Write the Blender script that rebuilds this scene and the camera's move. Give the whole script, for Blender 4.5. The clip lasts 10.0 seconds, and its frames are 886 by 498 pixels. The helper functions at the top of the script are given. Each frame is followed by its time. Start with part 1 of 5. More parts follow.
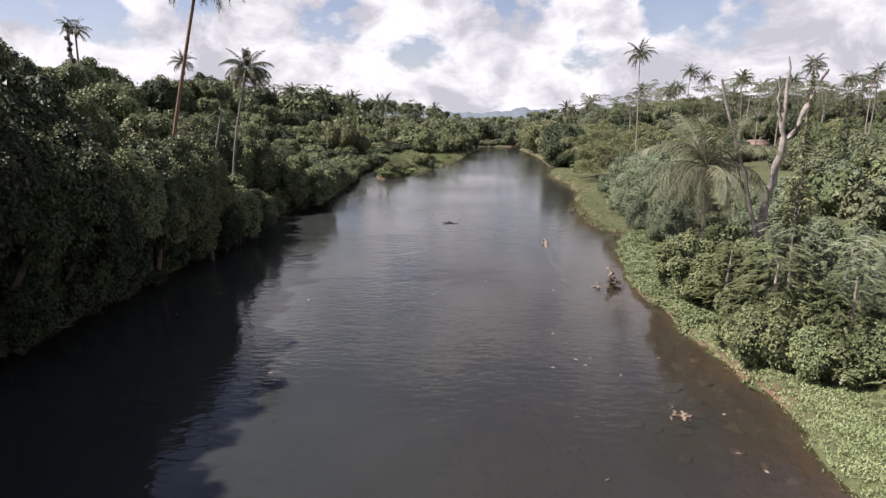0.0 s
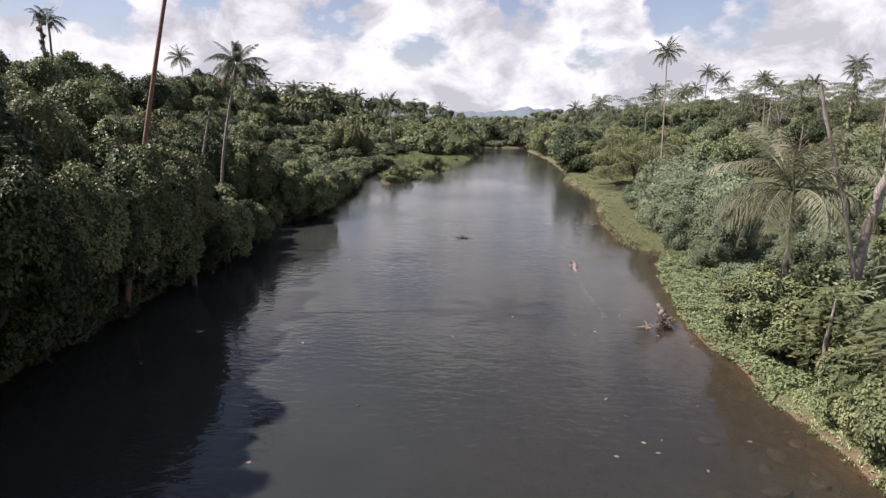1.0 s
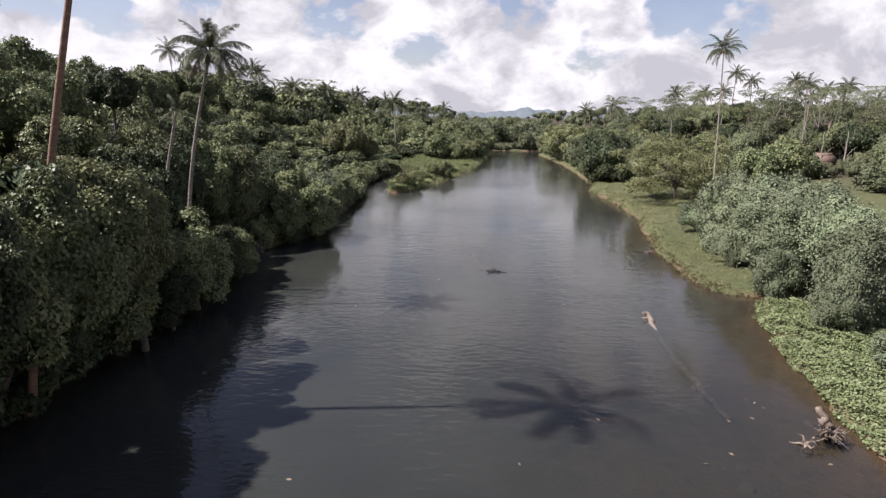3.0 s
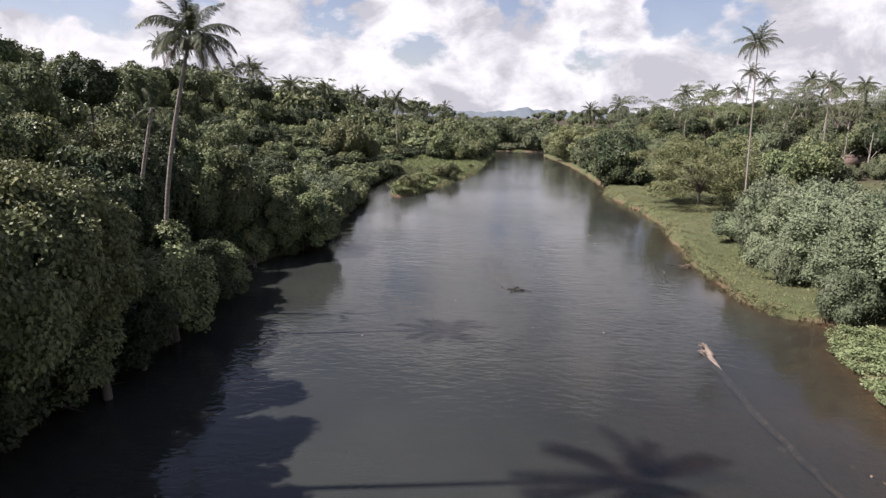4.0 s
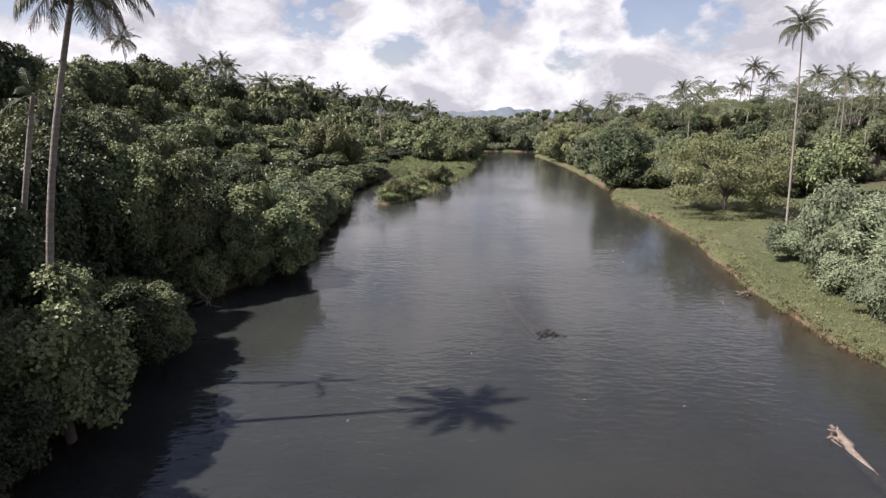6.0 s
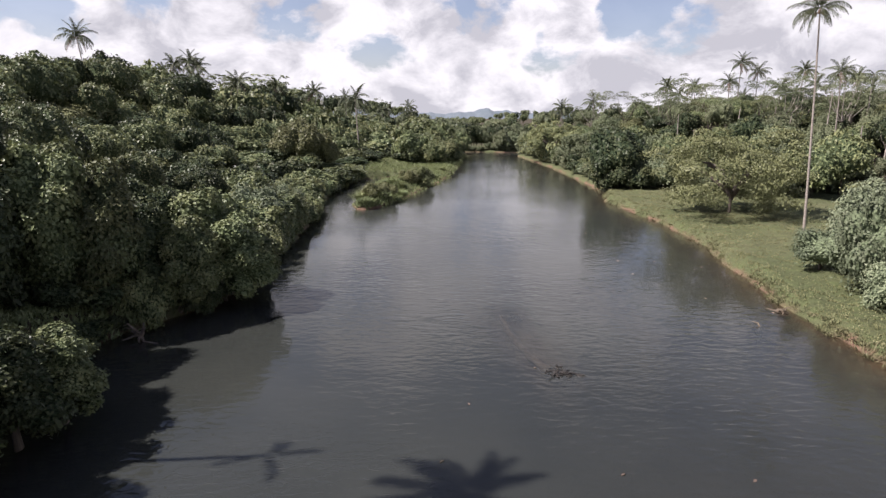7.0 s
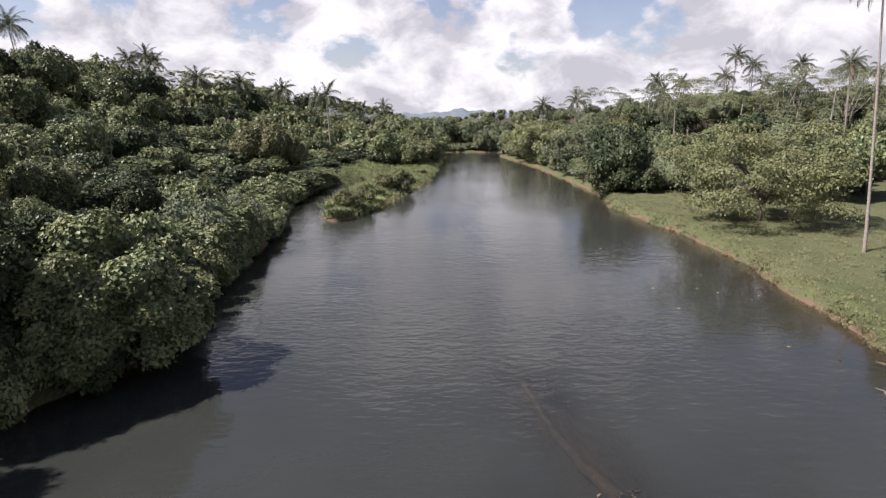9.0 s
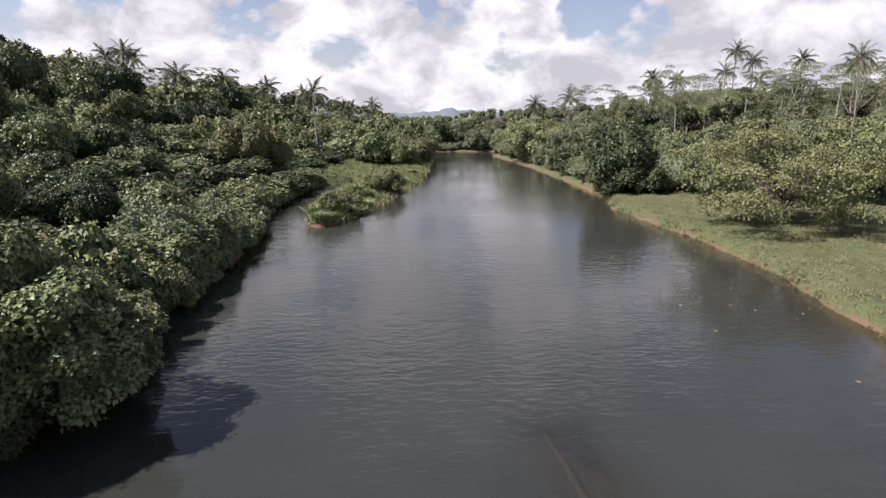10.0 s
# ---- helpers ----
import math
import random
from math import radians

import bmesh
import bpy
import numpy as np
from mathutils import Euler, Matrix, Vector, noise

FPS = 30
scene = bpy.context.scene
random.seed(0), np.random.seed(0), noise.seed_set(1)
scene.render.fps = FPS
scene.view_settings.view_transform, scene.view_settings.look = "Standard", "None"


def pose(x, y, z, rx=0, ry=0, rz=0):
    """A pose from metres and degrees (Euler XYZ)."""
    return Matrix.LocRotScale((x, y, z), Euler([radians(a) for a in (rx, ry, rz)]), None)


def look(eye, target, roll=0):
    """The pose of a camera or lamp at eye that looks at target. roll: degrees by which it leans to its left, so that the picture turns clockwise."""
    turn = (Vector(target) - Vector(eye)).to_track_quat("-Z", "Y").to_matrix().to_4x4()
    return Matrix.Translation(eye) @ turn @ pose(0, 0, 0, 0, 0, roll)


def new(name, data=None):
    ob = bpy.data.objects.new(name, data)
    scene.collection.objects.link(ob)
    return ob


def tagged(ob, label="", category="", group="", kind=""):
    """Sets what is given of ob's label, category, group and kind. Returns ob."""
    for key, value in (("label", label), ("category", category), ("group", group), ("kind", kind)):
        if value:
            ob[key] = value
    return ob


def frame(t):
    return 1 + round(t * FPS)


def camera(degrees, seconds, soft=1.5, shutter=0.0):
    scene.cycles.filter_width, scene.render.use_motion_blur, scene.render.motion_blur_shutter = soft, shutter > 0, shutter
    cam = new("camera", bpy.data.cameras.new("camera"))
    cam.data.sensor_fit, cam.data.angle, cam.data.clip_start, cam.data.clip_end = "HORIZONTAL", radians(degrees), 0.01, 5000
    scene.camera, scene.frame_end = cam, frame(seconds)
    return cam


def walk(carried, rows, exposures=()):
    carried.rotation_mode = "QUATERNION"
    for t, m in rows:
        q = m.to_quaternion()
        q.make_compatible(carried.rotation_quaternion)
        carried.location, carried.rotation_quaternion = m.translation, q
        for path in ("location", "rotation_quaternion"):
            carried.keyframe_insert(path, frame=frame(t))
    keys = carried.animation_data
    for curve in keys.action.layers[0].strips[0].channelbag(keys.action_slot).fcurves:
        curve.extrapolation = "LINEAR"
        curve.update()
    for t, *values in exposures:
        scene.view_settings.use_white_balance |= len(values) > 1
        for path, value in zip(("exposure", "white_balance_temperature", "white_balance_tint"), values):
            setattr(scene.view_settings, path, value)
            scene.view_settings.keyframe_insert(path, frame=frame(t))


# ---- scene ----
UNIT = 1.5  # metres to one unit of the plan below
cam = camera(76.0, 10.0, soft=1.35)
PATH = [
    (0, (2.055, 1.309, 9.493), (1.909, 3.253, 9.044), -0.1),
    (0.5, (1.486, 3.918, 9.699), (1.332, 5.861, 9.248), 0.2),
    (1, (0.738, 6.582, 9.891), (0.586, 8.524, 9.438), 0.4),
    (1.5, (0.018, 8.988, 10.022), (-0.131, 10.93, 9.567), 0.7),
    (2, (-0.71, 11.481, 10.133), (-0.856, 13.423, 9.679), 0.9),
    (2.5, (-1.298, 13.609, 10.196), (-1.446, 15.551, 9.742), 1.0),
    (4, (-3.427, 20.298, 10.079), (-3.567, 22.241, 9.624), 1.2),
    (4.5, (-3.946, 22.223, 9.971), (-4.081, 24.166, 9.516), 1.1),
    (5, (-4.45, 24.213, 9.907), (-4.579, 26.156, 9.452), 1.0),
    (5.5, (-4.88, 25.952, 9.915), (-4.993, 27.896, 9.459), 1.0),
    (7, (-5.642, 33.412, 9.284), (-5.655, 35.362, 8.837), 0.5),
    (7.5, (-5.913, 35.323, 9.294), (-5.912, 37.272, 8.847), 0.5),
    (8, (-6.122, 37.446, 9.233), (-6.114, 39.395, 8.786), 0.5),
    (8.5, (-6.263, 39.475, 9.115), (-6.229, 41.424, 8.668), 0.3),
    (9, (-6.443, 41.685, 8.917), (-6.374, 43.633, 8.471), 0.2),
    (9.5, (-6.547, 43.644, 8.833), (-6.453, 45.592, 8.386), 0.1),
    (10, (-6.659, 45.764, 8.626), (-6.555, 47.711, 8.179), 0.1),
]
walk(cam, [(t, look(Vector(eye) * UNIT, Vector(target) * UNIT, roll)) for t, eye, target, roll in PATH], exposures=((0.0, 1.0, 6500, 17),))

# ---- light ----
SUN_DIR = Vector((-0.80, -0.16, 1.0)).normalized()
sun_elev = math.asin(SUN_DIR.z)
sun_az = math.atan2(SUN_DIR.x, SUN_DIR.y)
sun = new("sun", bpy.data.lights.new("sun", "SUN"))
sun.data.energy, sun.data.angle, sun.data.color = 5.0, radians(0.9), (1.0, 0.97, 0.92)
sun.matrix_world = look((-60, -10, 80), Vector((-60, -10, 80)) - SUN_DIR)


class Nodes:
    """Short hand for a node tree."""

    def __init__(self, tree):
        self.tree = tree
        tree.nodes.clear()

    def add(self, kind, **sets):
        n = self.tree.nodes.new(kind)
        for k, v in sets.items():
            if k in n.inputs:
                n.inputs[k].default_value = v
            else:
                setattr(n, k, v)
        return n

    def link(self, a, b):
        self.tree.links.new(a, b)

    def math(self, op, a, b=None, clamp=False):
        n = self.add("ShaderNodeMath", operation=op, use_clamp=clamp)
        for i, v in enumerate((a, b)):
            if v is None:
                continue
            if isinstance(v, (int, float)):
                n.inputs[i].default_value = v
            else:
                self.link(v, n.inputs[i])
        return n.outputs[0]

    def mix(self, fac, a, b):
        n = self.add("ShaderNodeMix", data_type="RGBA")
        for i, v in ((0, fac), (6, a), (7, b)):
            if isinstance(v, (int, float)):
                n.inputs[i].default_value = v
            elif isinstance(v, tuple):
                n.inputs[i].default_value = (*v, 1) if len(v) == 3 else v
            else:
                self.link(v, n.inputs[i])
        return n.outputs[2]

    def plan(self, vec):
        """A place in metres brought back to units of the plan."""
        n = self.add("ShaderNodeVectorMath", operation="SCALE", Scale=1 / UNIT)
        self.link(vec, n.inputs[0])
        return n.outputs["Vector"]

    def noise(self, vec, scale, detail=3.0, rough=0.55, distort=0.0):
        n = self.add("ShaderNodeTexNoise")
        n.inputs["Scale"].default_value, n.inputs["Detail"].default_value = scale, detail
        n.inputs["Roughness"].default_value, n.inputs["Distortion"].default_value = rough, distort
        if vec is not None:
            self.link(vec, n.inputs["Vector"])
        return n.outputs["Fac"]

    def remap(self, v, a, b, c=0.0, d=1.0):
        n = self.add("ShaderNodeMapRange", clamp=True)
        self.link(v, n.inputs[0])
        for i, x in enumerate((a, b, c, d)):
            n.inputs[1 + i].default_value = x
        return n.outputs[0]


# The sky: blue with broken cumulus cloud.
world = bpy.data.worlds.new("world")
scene.world = world
world.use_nodes = True
w = Nodes(world.node_tree)
sky = w.add("ShaderNodeTexSky", sky_type="NISHITA", sun_disc=False, sun_elevation=sun_elev, sun_rotation=sun_az)
tc = w.add("ShaderNodeTexCoord")
direction = tc.outputs["Generated"]
squash = w.add("ShaderNodeMapping")
squash.inputs["Scale"].default_value = (1.0, 1.0, 1.55)
w.link(direction, squash.inputs["Vector"])
puff = w.noise(squash.outputs[0], 7.0, 10.0, 0.57, 0.15)
big = w.noise(squash.outputs[0], 2.4, 2.0, 0.5)
height = w.add("ShaderNodeSeparateXYZ")
w.link(direction, height.inputs[0])
open_up = w.remap(height.outputs["Z"], 0.26, 0.46, 0.0, 0.27)
cover = w.math("ADD", w.math("MULTIPLY", puff, 0.75), w.math("MULTIPLY", big, 0.35))
cover = w.math("SUBTRACT", cover, open_up)
# Clear gaps between the clouds, by azimuth (degrees to the right of +y) and elevation, with their size.
GAPS = [(20.5, 9.3, 4.2, 0.16), (16.6, 11.0, 3.0, 0.15), (9.8, 6.4, 2.2, 0.11), (-7.2, 5.9, 2.2, 0.055), (-9.4, 5.0, 2.0, 0.05), (-14.8, 9.6, 2.8, 0.14), (-33.5, 9.4, 2.4, 0.13), (-27.0, 10.0, 2.4, 0.14), (-39, 9.0, 2.4, 0.14)]
for az, el, size, depth in GAPS:
    v = Vector((math.sin(radians(az)) * math.cos(radians(el)), math.cos(radians(az)) * math.cos(radians(el)), math.sin(radians(el))))
    dot = w.add("ShaderNodeVectorMath", operation="DOT_PRODUCT")
    w.link(direction, dot.inputs[0])
    dot.inputs[1].default_value = v
    gap = w.remap(dot.outputs["Value"], math.cos(radians(size * 1.5)), 1.0, 0.0, depth)
    cover = w.math("SUBTRACT", cover, gap)
mask = w.remap(cover, 0.425, 0.48, 0.08, 1.0)
shade = w.noise(squash.outputs[0], 8.5, 9.0, 0.6, 0.3)
body = w.mix(w.remap(shade, 0.40, 0.58), (0.30, 0.305, 0.33), (0.505, 0.505, 0.52))
blue = w.add("ShaderNodeMix", data_type="RGBA", blend_type="MULTIPLY")
blue.inputs[0].default_value = 1.0
w.link(sky.outputs[0], blue.inputs[6])
blue.inputs[7].default_value = (0.070, 0.0625, 0.0635, 1)
total = w.mix(mask, blue.outputs[2], body)
back = w.add("ShaderNodeBackground")
back.inputs["Strength"].default_value = 1.0
w.link(total, back.inputs["Color"])
w.link(back.outputs[0], w.add("ShaderNodeOutputWorld").inputs[0])


# ---- materials ----
def start(name):
    m = bpy.data.materials.new(name)
    m.use_nodes = True
    n = Nodes(m.node_tree)
    out = n.add("ShaderNodeOutputMaterial")
    return m, n, out


def leaf_material(name, dark, light, tip, gloss=0.45, through_light=0.10):
    """Leaves: each leaf its own tone, each tree a little shifted."""
    m, n, out = start(name)
    geo, info = n.add("ShaderNodeNewGeometry"), n.add("ShaderNodeObjectInfo")
    tone = n.mix(n.remap(geo.outputs["Random Per Island"], 0, 1, 0.32, 0.95), dark, light)
    coord = n.add("ShaderNodeTexCoord")
    patch = n.noise(coord.outputs["Object"], 0.9, 3.0)
    tone = n.mix(n.remap(patch, 0.48, 0.72, 0.0, 0.7), tone, tip)
    hue = n.add("ShaderNodeHueSaturation")
    hue.inputs["Saturation"].default_value = 0.92
    n.link(tone, hue.inputs["Color"])
    tree_tone = n.add("ShaderNodeAttribute", attribute_name="tone").outputs["Fac"]
    own = n.math("FRACT", n.math("ADD", info.outputs["Random"], tree_tone))
    n.link(n.remap(own, 0, 1, 0.476, 0.507), hue.inputs["Hue"])
    n.link(n.remap(n.math("FRACT", n.math("MULTIPLY", own, 7.3)), 0, 1, 0.7, 1.3), hue.inputs["Value"])
    b = n.add("ShaderNodeBsdfPrincipled", Roughness=gloss)
    b.inputs["Specular IOR Level"].default_value = 0.17
    n.link(hue.outputs[0], b.inputs["Base Color"])
    t = n.add("ShaderNodeBsdfTranslucent")
    n.link(n.mix(0.5, hue.outputs[0], tip), t.inputs["Color"])
    mix = n.add("ShaderNodeMixShader")
    mix.inputs[0].default_value = through_light
    n.link(b.outputs[0], mix.inputs[1])
    n.link(t.outputs[0], mix.inputs[2])
    n.link(mix.outputs[0], out.inputs[0])
    return m


def rough_material(name, a, b, c, scale, rough=0.9, bump=0.3, stretch=(1, 1, 1), fine=6.0, space="Object", metal=0.0):
    """Earth, bark, stone and the like: two tones in patches, a third in the grain, with relief."""
    m, n, out = start(name)
    coord = n.add("ShaderNodeTexCoord")
    mp = n.add("ShaderNodeMapping")
    mp.inputs["Scale"].default_value = stretch
    n.link(coord.outputs[space], mp.inputs["Vector"])
    big, small = n.noise(mp.outputs[0], scale, 4.0), n.noise(mp.outputs[0], scale * fine, 5.0)
    info = n.add("ShaderNodeObjectInfo")
    tone = n.mix(n.remap(big, 0.35, 0.65), a, b)
    tone = n.mix(n.remap(small, 0.45, 0.7, 0.0, 0.8), tone, c)
    hue = n.add("ShaderNodeHueSaturation")
    n.link(tone, hue.inputs["Color"])
    n.link(n.remap(info.outputs["Random"], 0, 1, 0.8, 1.2), hue.inputs["Value"])
    p = n.add("ShaderNodeBsdfPrincipled", Roughness=rough, Metallic=metal)
    n.link(hue.outputs[0], p.inputs["Base Color"])
    bp = n.add("ShaderNodeBump", Strength=bump)
    bp.inputs["Distance"].default_value = 0.05
    n.link(small, bp.inputs["Height"])
    n.link(bp.outputs[0], p.inputs["Normal"])
    n.link(p.outputs[0], out.inputs[0])
    return m


LEAF = {
    # Deep: dark green trees, and left-bank foliage with shade put into its colour.
    "deep": leaf_material("leaf_deep_and_shaded_green", (0.019, 0.027, 0.013), (0.056, 0.072, 0.032), (0.100, 0.110, 0.046)),
    "mid": leaf_material("leaf_mid_green", (0.054, 0.072, 0.032), (0.146, 0.172, 0.074), (0.238, 0.246, 0.104)),
    "yellow": leaf_material("leaf_yellow_green", (0.070, 0.080, 0.034), (0.140, 0.152, 0.064), (0.176, 0.182, 0.080)),
    "grey": leaf_material("leaf_grey", (0.088, 0.112, 0.062), (0.165, 0.196, 0.112), (0.215, 0.240, 0.148), 0.55),
    # Far: greyer and lighter, distance haze mixed into the leaf colour.
    "far": leaf_material("leaf_far_haze", (0.075, 0.092, 0.050), (0.128, 0.146, 0.078), (0.175, 0.188, 0.10), 0.6),
    "creeper": leaf_material("leaf_creeper", (0.140, 0.180, 0.074), (0.215, 0.258, 0.115), (0.26, 0.29, 0.14), 0.45),
    "palm": leaf_material("leaf_palm", (0.040, 0.052, 0.027), (0.076, 0.088, 0.045), (0.11, 0.115, 0.06), 0.5),
    "palm_pale": leaf_material("leaf_palm_pale", (0.085, 0.096, 0.050), (0.165, 0.170, 0.095), (0.25, 0.235, 0.15), 0.42),
    "dry": leaf_material("leaf_dry", (0.110, 0.078, 0.052), (0.195, 0.142, 0.10), (0.25, 0.182, 0.13), 0.7),
    "grass": leaf_material("grass_blade", (0.110, 0.120, 0.050), (0.170, 0.170, 0.077), (0.215, 0.198, 0.10), 0.6),
    "reed": leaf_material("reed_blade", (0.092, 0.122, 0.046), (0.168, 0.198, 0.080), (0.225, 0.232, 0.105), 0.55),
}
BARK = rough_material("bark_brown", (0.060, 0.046, 0.035), (0.115, 0.092, 0.074), (0.04, 0.03, 0.024), 3.0, 0.9, 0.5, (1, 1, 0.25))
BARK_PALE = rough_material("bark_pale", (0.20, 0.17, 0.145), (0.32, 0.28, 0.245), (0.12, 0.10, 0.08), 3.0, 0.85, 0.4, (1, 1, 0.4))
BARK_PALM = rough_material("bark_palm", (0.17, 0.145, 0.12), (0.27, 0.235, 0.205), (0.10, 0.08, 0.065), 2.0, 0.85, 0.5, (0.6, 0.6, 5.0))
BARK_RED = rough_material("bark_red", (0.17, 0.095, 0.06), (0.25, 0.15, 0.10), (0.10, 0.06, 0.045), 2.0, 0.85, 0.5, (0.6, 0.6, 5.0))
WOOD_WET = rough_material("driftwood", (0.10, 0.072, 0.055), (0.22, 0.175, 0.14), (0.05, 0.036, 0.03), 4.0, 0.7, 0.5, (1, 1, 1))
WOOD_ROT = rough_material("rotten_wood", (0.016, 0.012, 0.010), (0.030, 0.023, 0.018), (0.010, 0.008, 0.007), 4.0, 0.8, 0.5, (1, 1, 1))
WOOD_SUNK = rough_material("sunken_wood", (0.10, 0.075, 0.05), (0.165, 0.12, 0.08), (0.055, 0.04, 0.027), 4.0, 0.8, 0.5, (1, 1, 1))
STONE = rough_material("river_stone", (0.11, 0.085, 0.062), (0.17, 0.13, 0.095), (0.07, 0.052, 0.038), 2.5, 0.8, 0.4)


def inner_shade_material(name, dark, light):
    """The leaves packed inside a crown, seen between the outer sprays; their darker colour stands in for the shade
    there.
    """
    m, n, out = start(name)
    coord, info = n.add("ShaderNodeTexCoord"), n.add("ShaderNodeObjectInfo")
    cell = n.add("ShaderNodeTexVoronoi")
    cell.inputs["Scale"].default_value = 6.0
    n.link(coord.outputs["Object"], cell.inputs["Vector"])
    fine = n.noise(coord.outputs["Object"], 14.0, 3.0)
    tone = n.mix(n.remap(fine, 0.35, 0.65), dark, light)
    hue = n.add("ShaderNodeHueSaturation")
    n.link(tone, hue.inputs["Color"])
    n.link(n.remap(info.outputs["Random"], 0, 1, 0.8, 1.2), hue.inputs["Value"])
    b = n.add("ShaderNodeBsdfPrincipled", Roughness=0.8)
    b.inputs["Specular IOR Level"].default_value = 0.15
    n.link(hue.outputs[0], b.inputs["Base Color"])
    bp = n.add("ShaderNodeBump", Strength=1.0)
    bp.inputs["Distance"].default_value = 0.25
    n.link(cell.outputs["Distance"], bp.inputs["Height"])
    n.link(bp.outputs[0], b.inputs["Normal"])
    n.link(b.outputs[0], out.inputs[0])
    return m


INNER_SHADE = {
    LEAF["deep"]: inner_shade_material("inner_deep_and_shaded_green", (0.015, 0.024, 0.012), (0.036, 0.052, 0.025)),
    LEAF["mid"]: inner_shade_material("inner_mid_green", (0.040, 0.055, 0.027), (0.088, 0.110, 0.053)),
    LEAF["yellow"]: inner_shade_material("inner_yellow_green", (0.062, 0.068, 0.032), (0.112, 0.118, 0.054)),
    LEAF["grey"]: inner_shade_material("inner_grey_green", (0.080, 0.102, 0.058), (0.148, 0.175, 0.102)),
    LEAF["far"]: inner_shade_material("inner_far_haze", (0.070, 0.085, 0.046), (0.120, 0.136, 0.073))}


def ground_material():
    """Grass over red-brown earth: earth shows on steep and low places, silt under the water."""
    m, n, out = start("ground")
    geo = n.add("ShaderNodeNewGeometry")
    sep = n.add("ShaderNodeSeparateXYZ")
    pos = n.plan(geo.outputs["Position"])
    n.link(pos, sep.inputs[0])
    patch, grain, fine = n.noise(pos, 0.12, 4.0), n.noise(pos, 1.6, 5.0, 0.6), n.noise(pos, 9.0, 4.0, 0.65)
    grass = n.mix(n.remap(patch, 0.35, 0.65), (0.062, 0.070, 0.032), (0.088, 0.088, 0.045))
    grass = n.mix(n.remap(grain, 0.45, 0.75, 0, 0.75), grass, (0.088, 0.110, 0.042))
    grass = n.mix(n.remap(fine, 0.5, 0.8, 0, 0.5), grass, (0.15, 0.150, 0.078))
    earth = n.mix(grain, (0.105, 0.066, 0.045), (0.175, 0.108, 0.074))
    earth = n.mix(n.remap(fine, 0.45, 0.75, 0, 0.6), earth, (0.11, 0.065, 0.045))
    edge = n.math("ADD", sep.outputs["Z"], n.math("MULTIPLY", n.math("SUBTRACT", grain, 0.5), 0.7))
    low = n.math("MULTIPLY", n.remap(edge, 0.31, 0.12), n.remap(n.noise(pos, 0.22, 3.0), 0.42, 0.60))
    land = n.mix(low, grass, earth)
    woods = n.add("ShaderNodeAttribute", attribute_name="woods").outputs["Fac"]
    litter = n.mix(grain, (0.035, 0.030, 0.020), (0.075, 0.060, 0.040))
    land = n.mix(woods, land, litter)
    silt = n.mix(n.remap(patch, 0.4, 0.6), (0.125, 0.088, 0.060), (0.105, 0.085, 0.060))
    silt = n.mix(n.remap(grain, 0.5, 0.7, 0, 0.8), silt, (0.075, 0.062, 0.048))
    tone = n.mix(n.remap(sep.outputs["Z"], 0.02, -0.12), land, silt)
    p = n.add("ShaderNodeBsdfPrincipled", Roughness=0.95)
    p.inputs["Specular IOR Level"].default_value = 0.2
    n.link(tone, p.inputs["Base Color"])
    bp = n.add("ShaderNodeBump", Strength=0.8)
    bp.inputs["Distance"].default_value = 0.22 * UNIT
    n.link(n.math("ADD", n.math("MULTIPLY", n.noise(pos, 0.55, 3.0), 2.2), n.math("ADD", grain, n.math("MULTIPLY", fine, 0.5))), bp.inputs["Height"])
    n.link(bp.outputs[0], p.inputs["Normal"])
    n.link(p.outputs[0], out.inputs[0])
    return m


